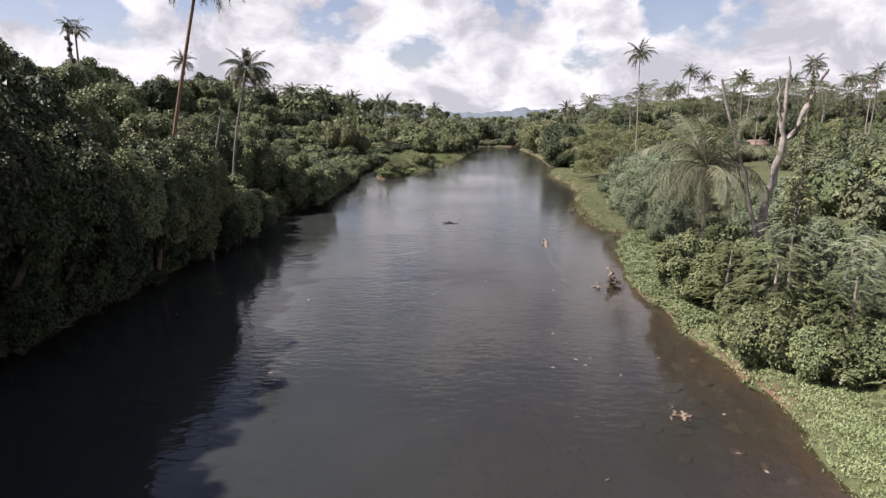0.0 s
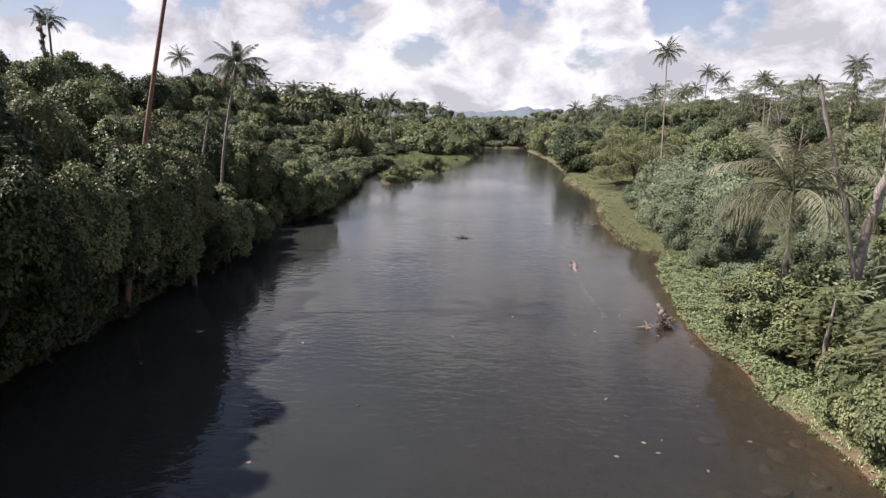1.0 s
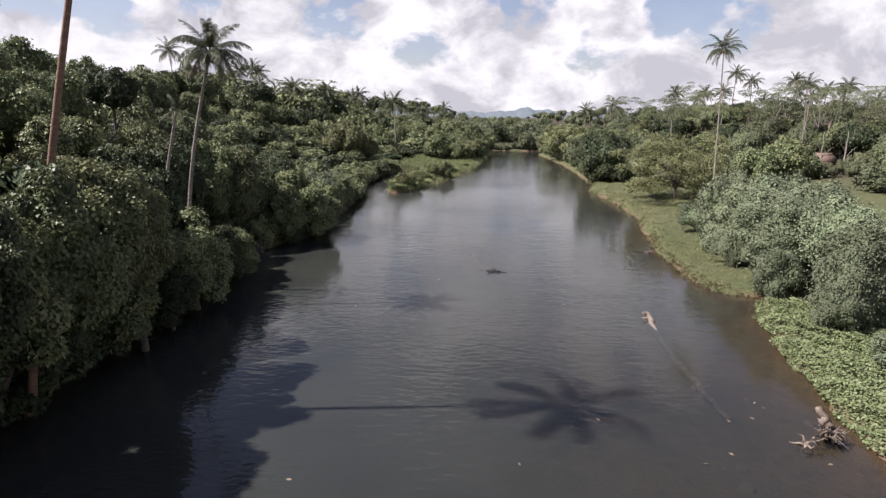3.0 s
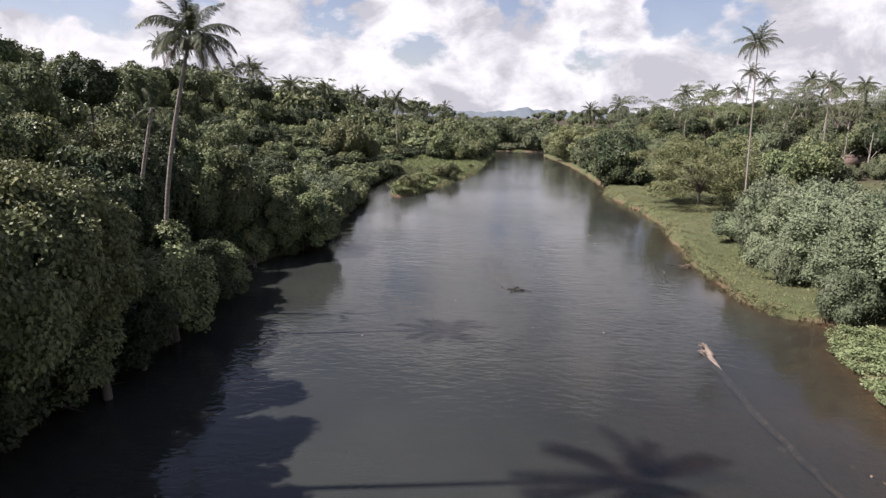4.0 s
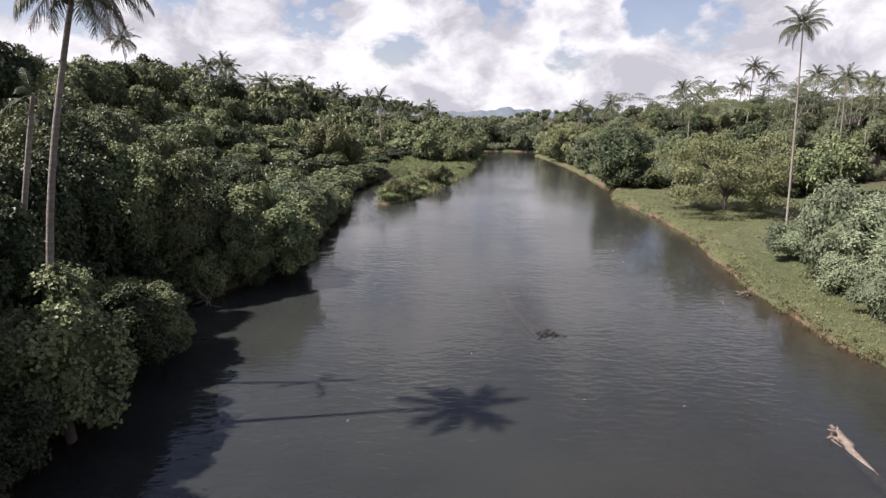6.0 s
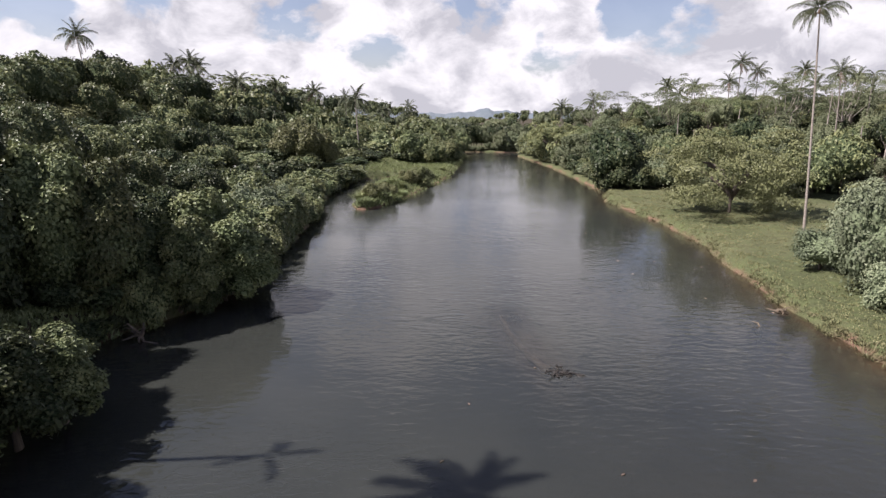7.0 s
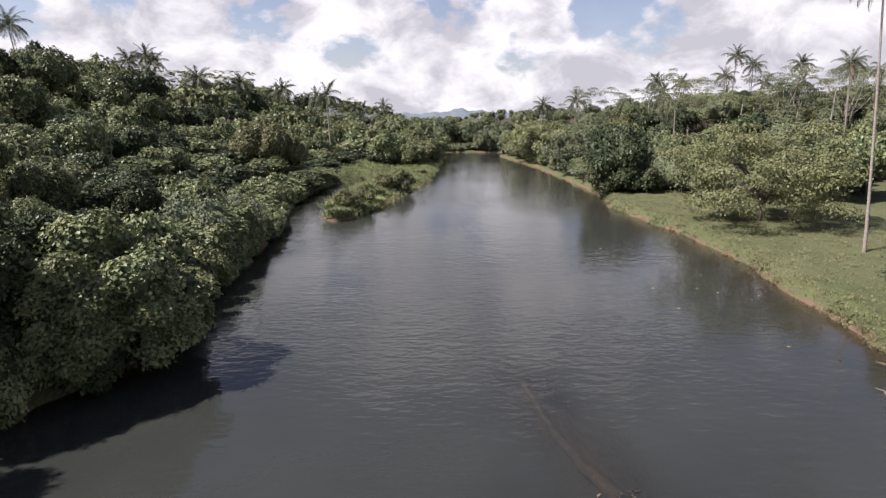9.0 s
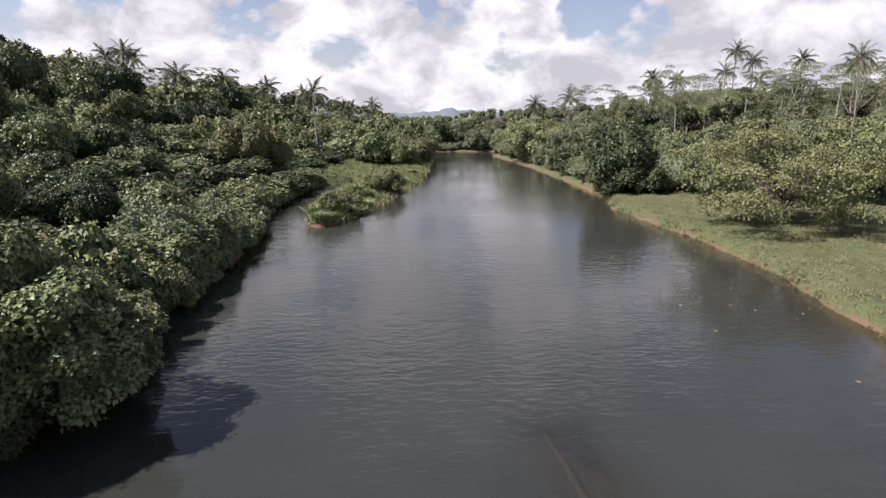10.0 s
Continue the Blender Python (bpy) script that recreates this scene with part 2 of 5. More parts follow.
def water_material():
    """Slightly turbid river water: the deeper, the less of the bed shows; wind ripples across the stream."""
    m, n, out = start("river_water")
    geo = n.add("ShaderNodeNewGeometry")
    pos = n.plan(geo.outputs["Position"])
    depth = n.add("ShaderNodeAttribute", attribute_name="depth").outputs["Fac"]
    veil = n.math("SUBTRACT", 1.0, n.math("POWER", 2.718, n.math("MULTIPLY", depth, -1.5)))
    murk = n.add("ShaderNodeBsdfDiffuse")
    cloudy = n.noise(pos, 0.11, 3.0)
    n.link(n.mix(n.remap(cloudy, 0.35, 0.65), (0.024, 0.0262, 0.0242), (0.033, 0.0345, 0.0305)), murk.inputs["Color"])
    clear = n.add("ShaderNodeBsdfTransparent")
    clear.inputs["Color"].default_value = (0.68, 0.64, 0.58, 1)
    body = n.add("ShaderNodeMixShader")
    n.link(veil, body.inputs[0])
    n.link(clear.outputs[0], body.inputs[1])
    n.link(murk.outputs[0], body.inputs[2])
    warp = n.add("ShaderNodeMapping")
    warp.inputs["Scale"].default_value = (0.52, 1.0, 1.0)
    warp.inputs["Rotation"].default_value = (0, 0, radians(6))
    n.link(pos, warp.inputs["Vector"])
    r1, r2 = n.noise(warp.outputs[0], 3.4, 2.0, 0.5, 0.5), n.noise(warp.outputs[0], 0.9, 2.0, 0.5, 0.4)
    gust = n.math("MULTIPLY", n.remap(n.noise(pos, 0.06, 2.0), 0.36, 0.62, 0.3, 1.0), n.remap(depth, 0.15, 1.1, 0.35, 1.0))
    height = n.math("MULTIPLY", n.math("ADD", r1, n.math("MULTIPLY", r2, 0.9)), gust)
    bp = n.add("ShaderNodeBump", Strength=1.0)
    bp.inputs["Distance"].default_value = 0.030 * UNIT
    n.link(height, bp.inputs["Height"])
    gloss = n.add("ShaderNodeBsdfGlossy", Roughness=0.06, Color=(1, 1, 1, 1))
    n.link(bp.outputs[0], gloss.inputs["Normal"])
    fres = n.add("ShaderNodeFresnel", IOR=1.33)
    n.link(bp.outputs[0], fres.inputs["Normal"])
    top = n.add("ShaderNodeMixShader")
    n.link(fres.outputs[0], top.inputs[0])
    n.link(body.outputs[0], top.inputs[1])
    n.link(gloss.outputs[0], top.inputs[2])
    n.link(top.outputs[0], out.inputs[0])
    return m


GROUND, WATER = ground_material(), water_material()


# ---- mesh helpers ----
def mesh_from(name, verts, faces, material, smooth=False):
    """A mesh from arrays: verts (n, 3) and faces, all of one size, (m, k)."""
    verts, faces = np.asarray(verts, np.float32), np.asarray(faces, np.int32)
    me = bpy.data.meshes.new(name)
    k = faces.shape[1]
    me.vertices.add(len(verts))
    me.vertices.foreach_set("co", verts.ravel())
    me.loops.add(faces.size)
    me.loops.foreach_set("vertex_index", faces.ravel())
    me.polygons.add(len(faces))
    me.polygons.foreach_set("loop_start", np.arange(0, faces.size, k, dtype=np.int32))
    me.update(calc_edges=True)
    if smooth:
        me.polygons.foreach_set("use_smooth", np.ones(len(faces), bool))
    me.materials.append(material)
    return me


def part(name, me, parent, label="", at=None):
    ob = new(name, me)
    ob.parent = parent
    if at is not None:
        ob.matrix_basis = at
    if label:
        tagged(ob, label)
    return ob


def join(pieces):
    """Joins (verts, faces) pieces with faces of one size."""
    vs, fs, base = [], [], 0
    for v, f in pieces:
        vs.append(v)
        fs.append(f + base)
        base += len(v)
    return np.concatenate(vs), np.concatenate(fs)


def tube(points, radii, sides=7, knobs=0.0, rng=None):
    """A tapered tube along points; quads, closed at the tip by its small radius."""
    points = np.asarray(points, float)
    radii = np.asarray(radii, float)
    way = np.gradient(points, axis=0)
    way /= np.linalg.norm(way, axis=1)[:, None] + 1e-9
    ref = np.where(np.abs(way[:, 2:3]) > 0.9, np.array([[1.0, 0, 0]]), np.array([[0, 0, 1.0]]))
    u = np.cross(way, ref)
    u /= np.linalg.norm(u, axis=1)[:, None]
    v = np.cross(way, u)
    a = np.linspace(0, 2 * np.pi, sides, endpoint=False)
    r = np.repeat(radii[:, None], sides, 1)
    if knobs and rng is not None:
        r = r * (1 + knobs * rng.uniform(-1, 1, r.shape))
    ring = points[:, None] + r[..., None] * (np.cos(a)[None, :, None] * u[:, None] + np.sin(a)[None, :, None] * v[:, None])
    n = len(points)
    i, j = np.meshgrid(np.arange(n - 1), np.arange(sides), indexing="ij")
    k = (j + 1) % sides
    f = np.stack([i * sides + j, i * sides + k, (i + 1) * sides + k, (i + 1) * sides + j], -1).reshape(-1, 4)
    return ring.reshape(-1, 3), f


def unit(v):
    return v / (np.linalg.norm(v, axis=-1, keepdims=True) + 1e-9)


def leaves(points, ways, length, width, rng, droop=0.25, simple=False, face=None):
    """One folded diamond leaf (a quad) at each point along its way; simple: a triangle."""
    n = len(points)
    ways = unit(ways)
    face = unit(rng.normal(size=(n, 3)) * 0.5 + np.array([0, 0, 1.0])) if face is None else face
    side = unit(np.cross(ways, face))
    up = np.cross(side, ways)
    ln = length * rng.uniform(0.65, 1.3, (n, 1))
    wd = width * rng.uniform(0.7, 1.25, (n, 1))
    tip = points + ways * ln
    tip[:, 2] -= droop * ln[:, 0]
    mid = points + ways * ln * 0.45 + up * ln * 0.06
    if simple:
        low = points + ways * ln * 0.1
        return np.stack([low + side * wd, tip, low - side * wd], 1).reshape(-1, 3), np.arange(3 * n).reshape(-1, 3)
    v = np.stack([points, mid + side * wd, tip, mid - side * wd], 1).reshape(-1, 3)
    return v, np.arange(4 * n).reshape(-1, 4)


def blob(center, radius, rng, cuts=4):
    """A rough dark heart of a clump of leaves, as quads (a warped cube sphere)."""
    g = np.linspace(-1, 1, cuts)
    vs, fs, base = [], [], 0
    for axis in range(3):
        for s in (-1, 1):
            a, b = np.meshgrid(g, g, indexing="ij")
            p = np.zeros((cuts, cuts, 3))
            p[..., axis], p[..., (axis + 1) % 3], p[..., (axis + 2) % 3] = s, a * s, b
            vs.append(unit(p.reshape(-1, 3)))
            i, j = np.meshgrid(np.arange(cuts - 1), np.arange(cuts - 1), indexing="ij")
            q = i * cuts + j
            fs.append(np.stack([q, q + cuts, q + cuts + 1, q + 1], -1).reshape(-1, 4) + base)
            base += cuts * cuts
    v = np.concatenate(vs)
    ph = rng.uniform(0, 6.28, 3)
    bump = 1 + 0.16 * np.sin(3.1 * v[:, 0] + ph[0]) * np.sin(2.7 * v[:, 1] + ph[1]) + 0.14 * np.sin(4.3 * v[:, 2] + ph[2] + 2 * v[:, 0])
    return np.asarray(center) + v * bump[:, None] * np.asarray(radius), np.concatenate(fs)


def reach(ways, clumps, share=1.0, least=0.0):
    """How far out from the origin, along each way, the outermost clump reaches."""
    c, s, _ = (np.array(k, float) for k in zip(*clumps))
    t = ways @ c.T
    gap = (s * share)[None] ** 2 - (np.sum(c * c, 1)[None] - t * t)
    return np.maximum(np.where(gap > 0, t + np.sqrt(np.maximum(gap, 0)), 0).max(1), least)


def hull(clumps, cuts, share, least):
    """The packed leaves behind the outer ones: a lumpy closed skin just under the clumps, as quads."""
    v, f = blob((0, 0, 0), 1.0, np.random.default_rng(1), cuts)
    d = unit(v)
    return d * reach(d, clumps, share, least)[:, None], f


def foliage(clumps, count, size, rng, slim=0.46, droop=0.3, simple=False, flat=1.0, loose=0.50, skin=0.0, rag=0.30):
    """Leaves gathered on clumps (centre, radius, way out), each looking outward; skin: only those outside that share of the crown's reach."""
    c, s, o = (np.array(k, float) for k in zip(*clumps))
    n = count * 4 if skin else count
    k = rng.choice(len(s), n, p=s ** 2 / np.sum(s ** 2))
    d = unit(unit(rng.normal(size=(n, 3))) + 0.35 * o[k] + np.array([0, 0, 0.30]))
    p = c[k] + d * s[k][:, None] * (0.84 + 0.22 * rng.uniform(size=(n, 1)) + rag * rng.uniform(size=(n, 1)) ** 4) * np.array([1, 1, flat])
    if skin:
        far = np.linalg.norm(p, axis=1)
        keep = np.flatnonzero(far > skin * reach(p / far[:, None], clumps))[:count]
        k, d, p = k[keep], d[keep], p[keep]
    face = unit(d + np.array([0, 0, 0.22]) + rng.normal(size=p.shape) * loose)
    ways = unit(np.cross(face, rng.normal(size=p.shape)) + d * 0.30)
    return leaves(p, ways, size, size * slim, rng, droop, simple, face)


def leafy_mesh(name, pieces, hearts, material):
    """Leaf pieces and rough dark hearts as one mesh; the hearts take the shade-dark inner material."""
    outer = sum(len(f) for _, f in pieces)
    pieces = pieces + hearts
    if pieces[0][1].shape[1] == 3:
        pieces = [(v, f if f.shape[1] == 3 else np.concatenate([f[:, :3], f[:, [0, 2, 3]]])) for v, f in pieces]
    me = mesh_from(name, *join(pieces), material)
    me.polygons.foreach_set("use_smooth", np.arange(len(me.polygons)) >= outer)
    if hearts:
        me.materials.append(INNER_SHADE[material])
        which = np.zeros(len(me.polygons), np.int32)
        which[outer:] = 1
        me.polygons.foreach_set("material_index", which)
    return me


# ---- the lie of the land ----
LEFT_BANK = ((-300, -18), (0, -17.6), (25, -17.6), (36, -18.0), (44, -18.6), (53, -20.2), (57, -19.6), (60.5, -17.4), (64, -17.0), (70, -18.3), (79, -17.4), (88, -18.6), (93, -19.6), (100, -20.2), (112, -20.4), (122, -19.0), (126, -12), (200, -12))
RIGHT_BANK = ((-300, 12), (15, 11.8), (20, 12.4), (24, 11.5), (29, 11.1), (34, 10.9), (40, 11.5), (44.5, 12.5), (47.4, 13.4), (48.6, 15.2), (49.6, 14.6), (50.3, 12.4), (53, 11.6), (58, 11.7), (62, 11.8), (68, 12.8), (74, 13.6), (80, 14.4), (88, 14.0), (99, 13.1), (110, 15.0), (128, 15.2), (150, 15.0), (184, 12.6), (187, 60), (199, 60), (201, 12))
SPIT_RIGHT = ((91.2, -14.7), (92.5, -13.2), (94, -12.3), (103, -10.2), (118, -7.1), (125, -5.6), (140, -4.6), (165, -2.6), (178, -1.5), (193, -2.5), (200, -6))
SPIT_LEFT = ((91.2, -14.7), (93, -15.6), (110, -16.3), (118, -15.8), (124, -14.0), (126, -19), (200, -19))


def along(table, y):
    t = np.array(table, float)
    return np.interp(y, t[:, 0], t[:, 1])


def ease(v):
    v = np.clip(v, 0, 1)
    return v * v * (3 - 2 * v)


def wave(x, y, s, k=0.0):
    return np.sin(x * s + 1.3 * k) * np.sin(y * s * 0.83 + 2.1 * k) + 0.5 * np.sin(x * s * 2.3 + y * s * 1.7 + k)


def shore(x, y):
    """Metres out from the nearest bank: over water positive, over land negative."""
    x, y = np.asarray(x, float), np.asarray(y, float)
    ragged = 0.26 * wave(x, y, 0.73, 3) + 0.10 * wave(x, y, 2.9, 5) + 0.12 * np.sin(1.37 * y + 0.5 * np.sin(0.9 * y))
    d = np.minimum(x - along(LEFT_BANK, y), along(RIGHT_BANK, y) - x)
    d = np.minimum(d, 200.5 - y)
    spit = np.minimum(along(SPIT_RIGHT, y) - x, x - along(SPIT_LEFT, y))
    spit = np.where((y > 91.2) & (y < 201), spit, -5.0)
    return np.minimum(d, -spit) + ragged * 0.8


def ground_z(x, y):
    x, y = np.asarray(x, float), np.asarray(y, float)
    d = shore(x, y)
    dl, dr = along(LEFT_BANK, np.minimum(y, 118)) - x, x - along(RIGHT_BANK, np.where(y > 184, 150, y))
    left = x < 0
    bed_left = -np.clip(0.25 + 0.5 * d, 0, 2.0)
    shelf = 1 - ease((y - 38) / 22)
    bed_right = -np.clip((0.10 + 0.10 * d) * shelf + (0.12 + 0.30 * d) * (1 - shelf) + 0.10 * np.maximum(d - 5, 0), 0, 2.0)
    over = ease((x + 9) / 12)
    bed = bed_left * (1 - over) + np.maximum(bed_right, bed_left) * over + 0.05 * wave(x, y, 1.4, 2)
    shoal = np.hypot((x + 2.2 + 0.16 * (y - 56.5)) / 1.3, np.maximum(np.abs(y - 56.8) - 3.4, 0) / 1.4)
    bed = np.maximum(bed, -0.42 - 0.5 * shoal ** 2)
    inland = -d
    steep = ease(inland / 1.4)
    near = 1 - ease((y - 46) / 14)
    zl = 0.25 + (0.9 + 1.2 * near) * steep + 4.5 * ease(dl / 45) + 6 * ease((dl - 30) / 120) + 2.2 * near * ease(dl / 14)
    red = ease((y - 58) / 8) * (1 - ease((y - 112) / 20))
    zr = 0.12 + (0.30 + 0.35 * red) * ease(inland / 0.6) + 0.4 * ease(dr / 12) + 2.4 * ease((dr - 22) / 50) + 8 * ease((dr - 70) / 200)
    spit = (y > 91) & (y < 200) & (x > along(SPIT_LEFT, y)) & (x < along(SPIT_RIGHT, y)) & (x > -19)
    zs = 0.12 + 0.4 * ease(inland / 2.0)
    land = np.where(left, zl, zr)
    land = np.where(spit, np.where(y > 124, np.minimum(land, zs + 3 * ease((-12 - x) / 20)), zs), land)
    land = np.where(y > 195, 0.3 + 0.5 * ease((y - 200) / 5) + 7 * ease((np.abs(x - 4) - 16) / 90) , land)
    land = land + 3 * ease((y - 260) / 500) + 0.10 * wave(x, y, 0.35, 1) * ease(inland / 4) + 0.05 * wave(x, y, 1.9, 4)
    return np.where(d > 0, bed, np.maximum(land, 0.06 + 0.2 * ease(inland / 0.5)))


def graded(stops):
    """Grid lines from (start, step) stops; the last one ends it."""
    out = []
    for (a, s), (b, _) in zip(stops, stops[1:]):
        out.append(np.arange(a, b, s))
    return np.append(np.concatenate(out), stops[-1][0])


def sheet(name, xs, ys, z, material, keep=None):
    gx, gy = np.meshgrid(xs, ys, indexing="ij")
    gz = z(gx, gy)
    nx, ny = len(xs), len(ys)
    i, j = np.meshgrid(np.arange(nx - 1), np.arange(ny - 1), indexing="ij")
    q = i * ny + j
    f = np.stack([q, q + ny, q + ny + 1, q + 1], -1).reshape(-1, 4)
    v = np.stack([gx, gy, gz], -1).reshape(-1, 3)
    return mesh_from(name, v, f, material, smooth=True), v


xs = graded([(-3200, 400), (-800, 80), (-240, 20), (-80, 5), (-36, 1.5), (-24, 0.5), (-13, 1.5), (5, 0.5), (22, 1.2), (45, 5), (90, 20), (250, 80), (800, 400), (3200, 0)])
ys = graded([(-400, 50), (-50, 5), (-5, 1.2), (10, 0.6), (115, 1.0), (205, 4), (260, 20), (500, 80), (1000, 300), (4300, 0)])


def woods_at(x, y):
    """How far the ground is forest floor (1) or open grass (0)."""
    left = ease((along(LEFT_BANK, np.minimum(y, 118)) - x) / 0.8) * (x < -10)
    left = np.where((y > 91) & (x > along(SPIT_LEFT, y)) & (y < 200), ease((-16 - x) / 6), left)
    right = ease((x - along(RIGHT_BANK, np.minimum(y, 180)) - 2) / 4) * ease((y - 106) / 8)
    right = np.maximum(right, 0.6 * ease((x - 24 - 0.26 * np.maximum(0, y - 20)) / 6) * (1 - ease((y - 66) / 6) * ease((52 - x) / 4)))
    return np.maximum(np.where(x < 0, left, right), 0.6 * ease((y - 210) / 15))


me, v = sheet("ground", xs, ys, ground_z, GROUND)
floor_kind = me.attributes.new("woods", "FLOAT", "POINT")
floor_kind.data.foreach_set("value", woods_at(v[:, 0], v[:, 1]).astype(np.float32))
tagged(new("ground", me), "grassy river bank over red-brown earth and silty river bed", "ground", kind="structure")
wx = graded([(-24, 1.0), (30, 5), (80, 0)])
wy = graded([(-300, 30), (-30, 2), (205, 0)])
me, v = sheet("water", wx, wy, lambda x, y: x * 0, WATER)
depth = me.attributes.new("depth", "FLOAT", "POINT")
depth.data.foreach_set("value", np.maximum(-ground_z(v[:, 0], v[:, 1]), 0).astype(np.float32))
water = tagged(new("water", me), "calm dark river water with fine wind ripples", "water", kind="structure")

# Hills on the horizon, the blue of distance haze painted into their colour.
def ridge(name, peaks, y, base):
    xs = np.linspace(-900, 900, 181)
    h = base + sum(a * np.exp(-(((xs - c) / s) ** 2)) for c, a, s in peaks) + 3 * np.sin(xs * 0.05) + 2 * np.sin(xs * 0.13 + 1)
    v, n = [], len(xs)
    for k, (f, dy) in enumerate(((0.0, -500), (0.45, -260), (0.8, -110), (1.0, 0), (0.6, 250), (0.0, 600))):
        v.append(np.stack([xs, y + dy + 12 * np.sin(xs * 0.04 + k), h * f], -1))
    i, j = np.meshgrid(np.arange(5), np.arange(n - 1), indexing="ij")
    q = i * n + j
    return mesh_from(name, np.concatenate(v), np.stack([q, q + 1, q + n + 1, q + n], -1).reshape(-1, 4), HAZE, True)


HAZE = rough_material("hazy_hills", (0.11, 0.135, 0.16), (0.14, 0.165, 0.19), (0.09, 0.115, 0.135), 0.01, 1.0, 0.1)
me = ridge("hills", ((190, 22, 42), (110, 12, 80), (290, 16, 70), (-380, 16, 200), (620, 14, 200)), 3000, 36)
tagged(new("hills", me), "distant hills on the horizon painted in blue-grey haze", "hills", kind="structure")


# ---- trees ----
# Crowns: radius, half height, lobes, lowest sine of elevation.
CROWN = {"dome": (2.6, 2.1, 12, -0.45), "bush": (1.6, 1.35, 10, -0.65), "column": (1.7, 2.9, 15, -0.8), "spread": (6.4, 3.9, 13, -0.5)}


def crown_clumps(kind, rng):
    """Lobes over a dome round the origin, each with smaller clumps on it."""
    r, hz, n, floor = CROWN[kind]
    out = []
    for i in range(n):
        e = floor + (0.96 - floor) * (i + 0.5) / n
        a = i * 2.4 + rng.uniform(-0.5, 0.5)
        d = np.array([math.cos(a) * math.sqrt(1 - e * e), math.sin(a) * math.sqrt(1 - e * e), e])
        c = d * np.array([r, r, hz]) * rng.uniform(0.48, 0.76)
        s = r * rng.uniform(0.28, 0.44)
        out.append((c, s, d))
        for _ in range(6):
            q = unit(rng.normal(size=3) + 0.9 * d + np.array([0, 0, 0.3]))
            out.append((c + q * s * 0.84, s * rng.uniform(0.26, 0.50), unit(q + d)))
    return out


def tier_clumps(rng):
    """Broad loose tiers of leaf pads over a low dome, the lowest sweeping down, with gaps between."""
    r, hz = CROWN["spread"][:2]
    out = []
    for i in range(20):
        a, e = i * 2.4 + rng.uniform(-0.3, 0.3), -0.80 + 1.73 * (i + 0.5) / 20
        d = np.array([math.cos(a) * math.sqrt(1 - e * e), math.sin(a) * math.sqrt(1 - e * e), e])
        bough = d * np.array([r, r, hz]) * rng.uniform(0.56, 0.92)
        for _ in range(13):
            c = bough + rng.normal(size=3) * np.array([1.15, 1.15, 0.36]) + np.array([0, 0, 0.2])
            c[2] -= 0.10 * max(0.0, math.hypot(c[0], c[1]) - 3.5)
            out.append((c, rng.uniform(0.45, 1.0), unit(d + np.array([0, 0, 0.6]))))
    return out


def umbrella_clumps(rng):
    """Flat pads of leaves in loose tiers, on a tree 14 m high."""
    out = []
    for i in range(26):
        level = rng.uniform(0.58, 0.99)
        a, far = i * 2.4 + rng.uniform(-0.5, 0.5), 4.4 * math.sqrt((i + 0.4) / 26) * rng.uniform(0.75, 1.15) * (1.25 - 0.45 * level)
        c = np.array([far * math.cos(a), far * math.sin(a), 14.0 * level + rng.uniform(-0.5, 0.4) - 0.12 * far])
        out.append((c, rng.uniform(0.6, 1.25), np.array([0, 0, 1.0])))
    return out


def feather_crown(rng, h, r, count, size):
    """A loose crown of fern-like leaves: each a drooping rib with two rows of fine leaflets, on twigs that spread in tiers."""
    pieces, n = [], 13
    for i in range(count):
        k = (i + 0.5) / count
        a = rng.uniform(0, 6.28)
        twig = np.array([math.cos(a), math.sin(a), 0.0]) * r * (1.05 - 0.6 * k) * rng.uniform(0.1, 1.0) ** 0.6
        root = twig + np.array([0, 0, h * (0.30 + 0.66 * k) - 0.10 * np.linalg.norm(twig) + rng.uniform(-0.2, 0.2)])
        a += rng.uniform(-1.1, 1.1)
        d, side = np.array([math.cos(a), math.sin(a), 0.0]), np.array([-math.sin(a), math.cos(a), 0.0])
        long = size * 2.6 * rng.uniform(0.7, 1.3)
        s = np.linspace(0, 1, n)
        rise = rng.uniform(-0.2, 0.5)
        rib = root + np.outer(long * s, d) + np.outer(rise * long * s - rng.uniform(0.4, 0.8) * long * s ** 2, [0, 0, 1.0])
        for sgn in (-1, 1):
            ln = size * 0.62 * np.sin(np.pi * (0.15 + 0.78 * s)) * rng.uniform(0.8, 1.15, n)
            tip = rib + sgn * side * ln[:, None] + d * (0.3 * ln)[:, None] - np.outer(0.25 * ln, [0, 0, 1.0])
            w = d * 0.11 * size
            v = np.stack([rib - w, rib + w, tip + w * 0.6, tip - w * 0.4], 1).reshape(-1, 3)
            pieces.append((v, np.arange(4 * n).reshape(-1, 4)))
    return mesh_from("crown", *join(pieces), LEAF["mid"])


# Leaves for each crown, and their length, from the nearest to the farthest.
COUNTS = {"dome": (6400, 3700, 1400, 330), "bush": (4400, 2500, 900, 240), "column": (6600, 3800, 1400, 330), "spread": (38000, 38000, 11000, 3000), "umbrella": (4500, 4200, 2400, 700)}
made_trees = {}


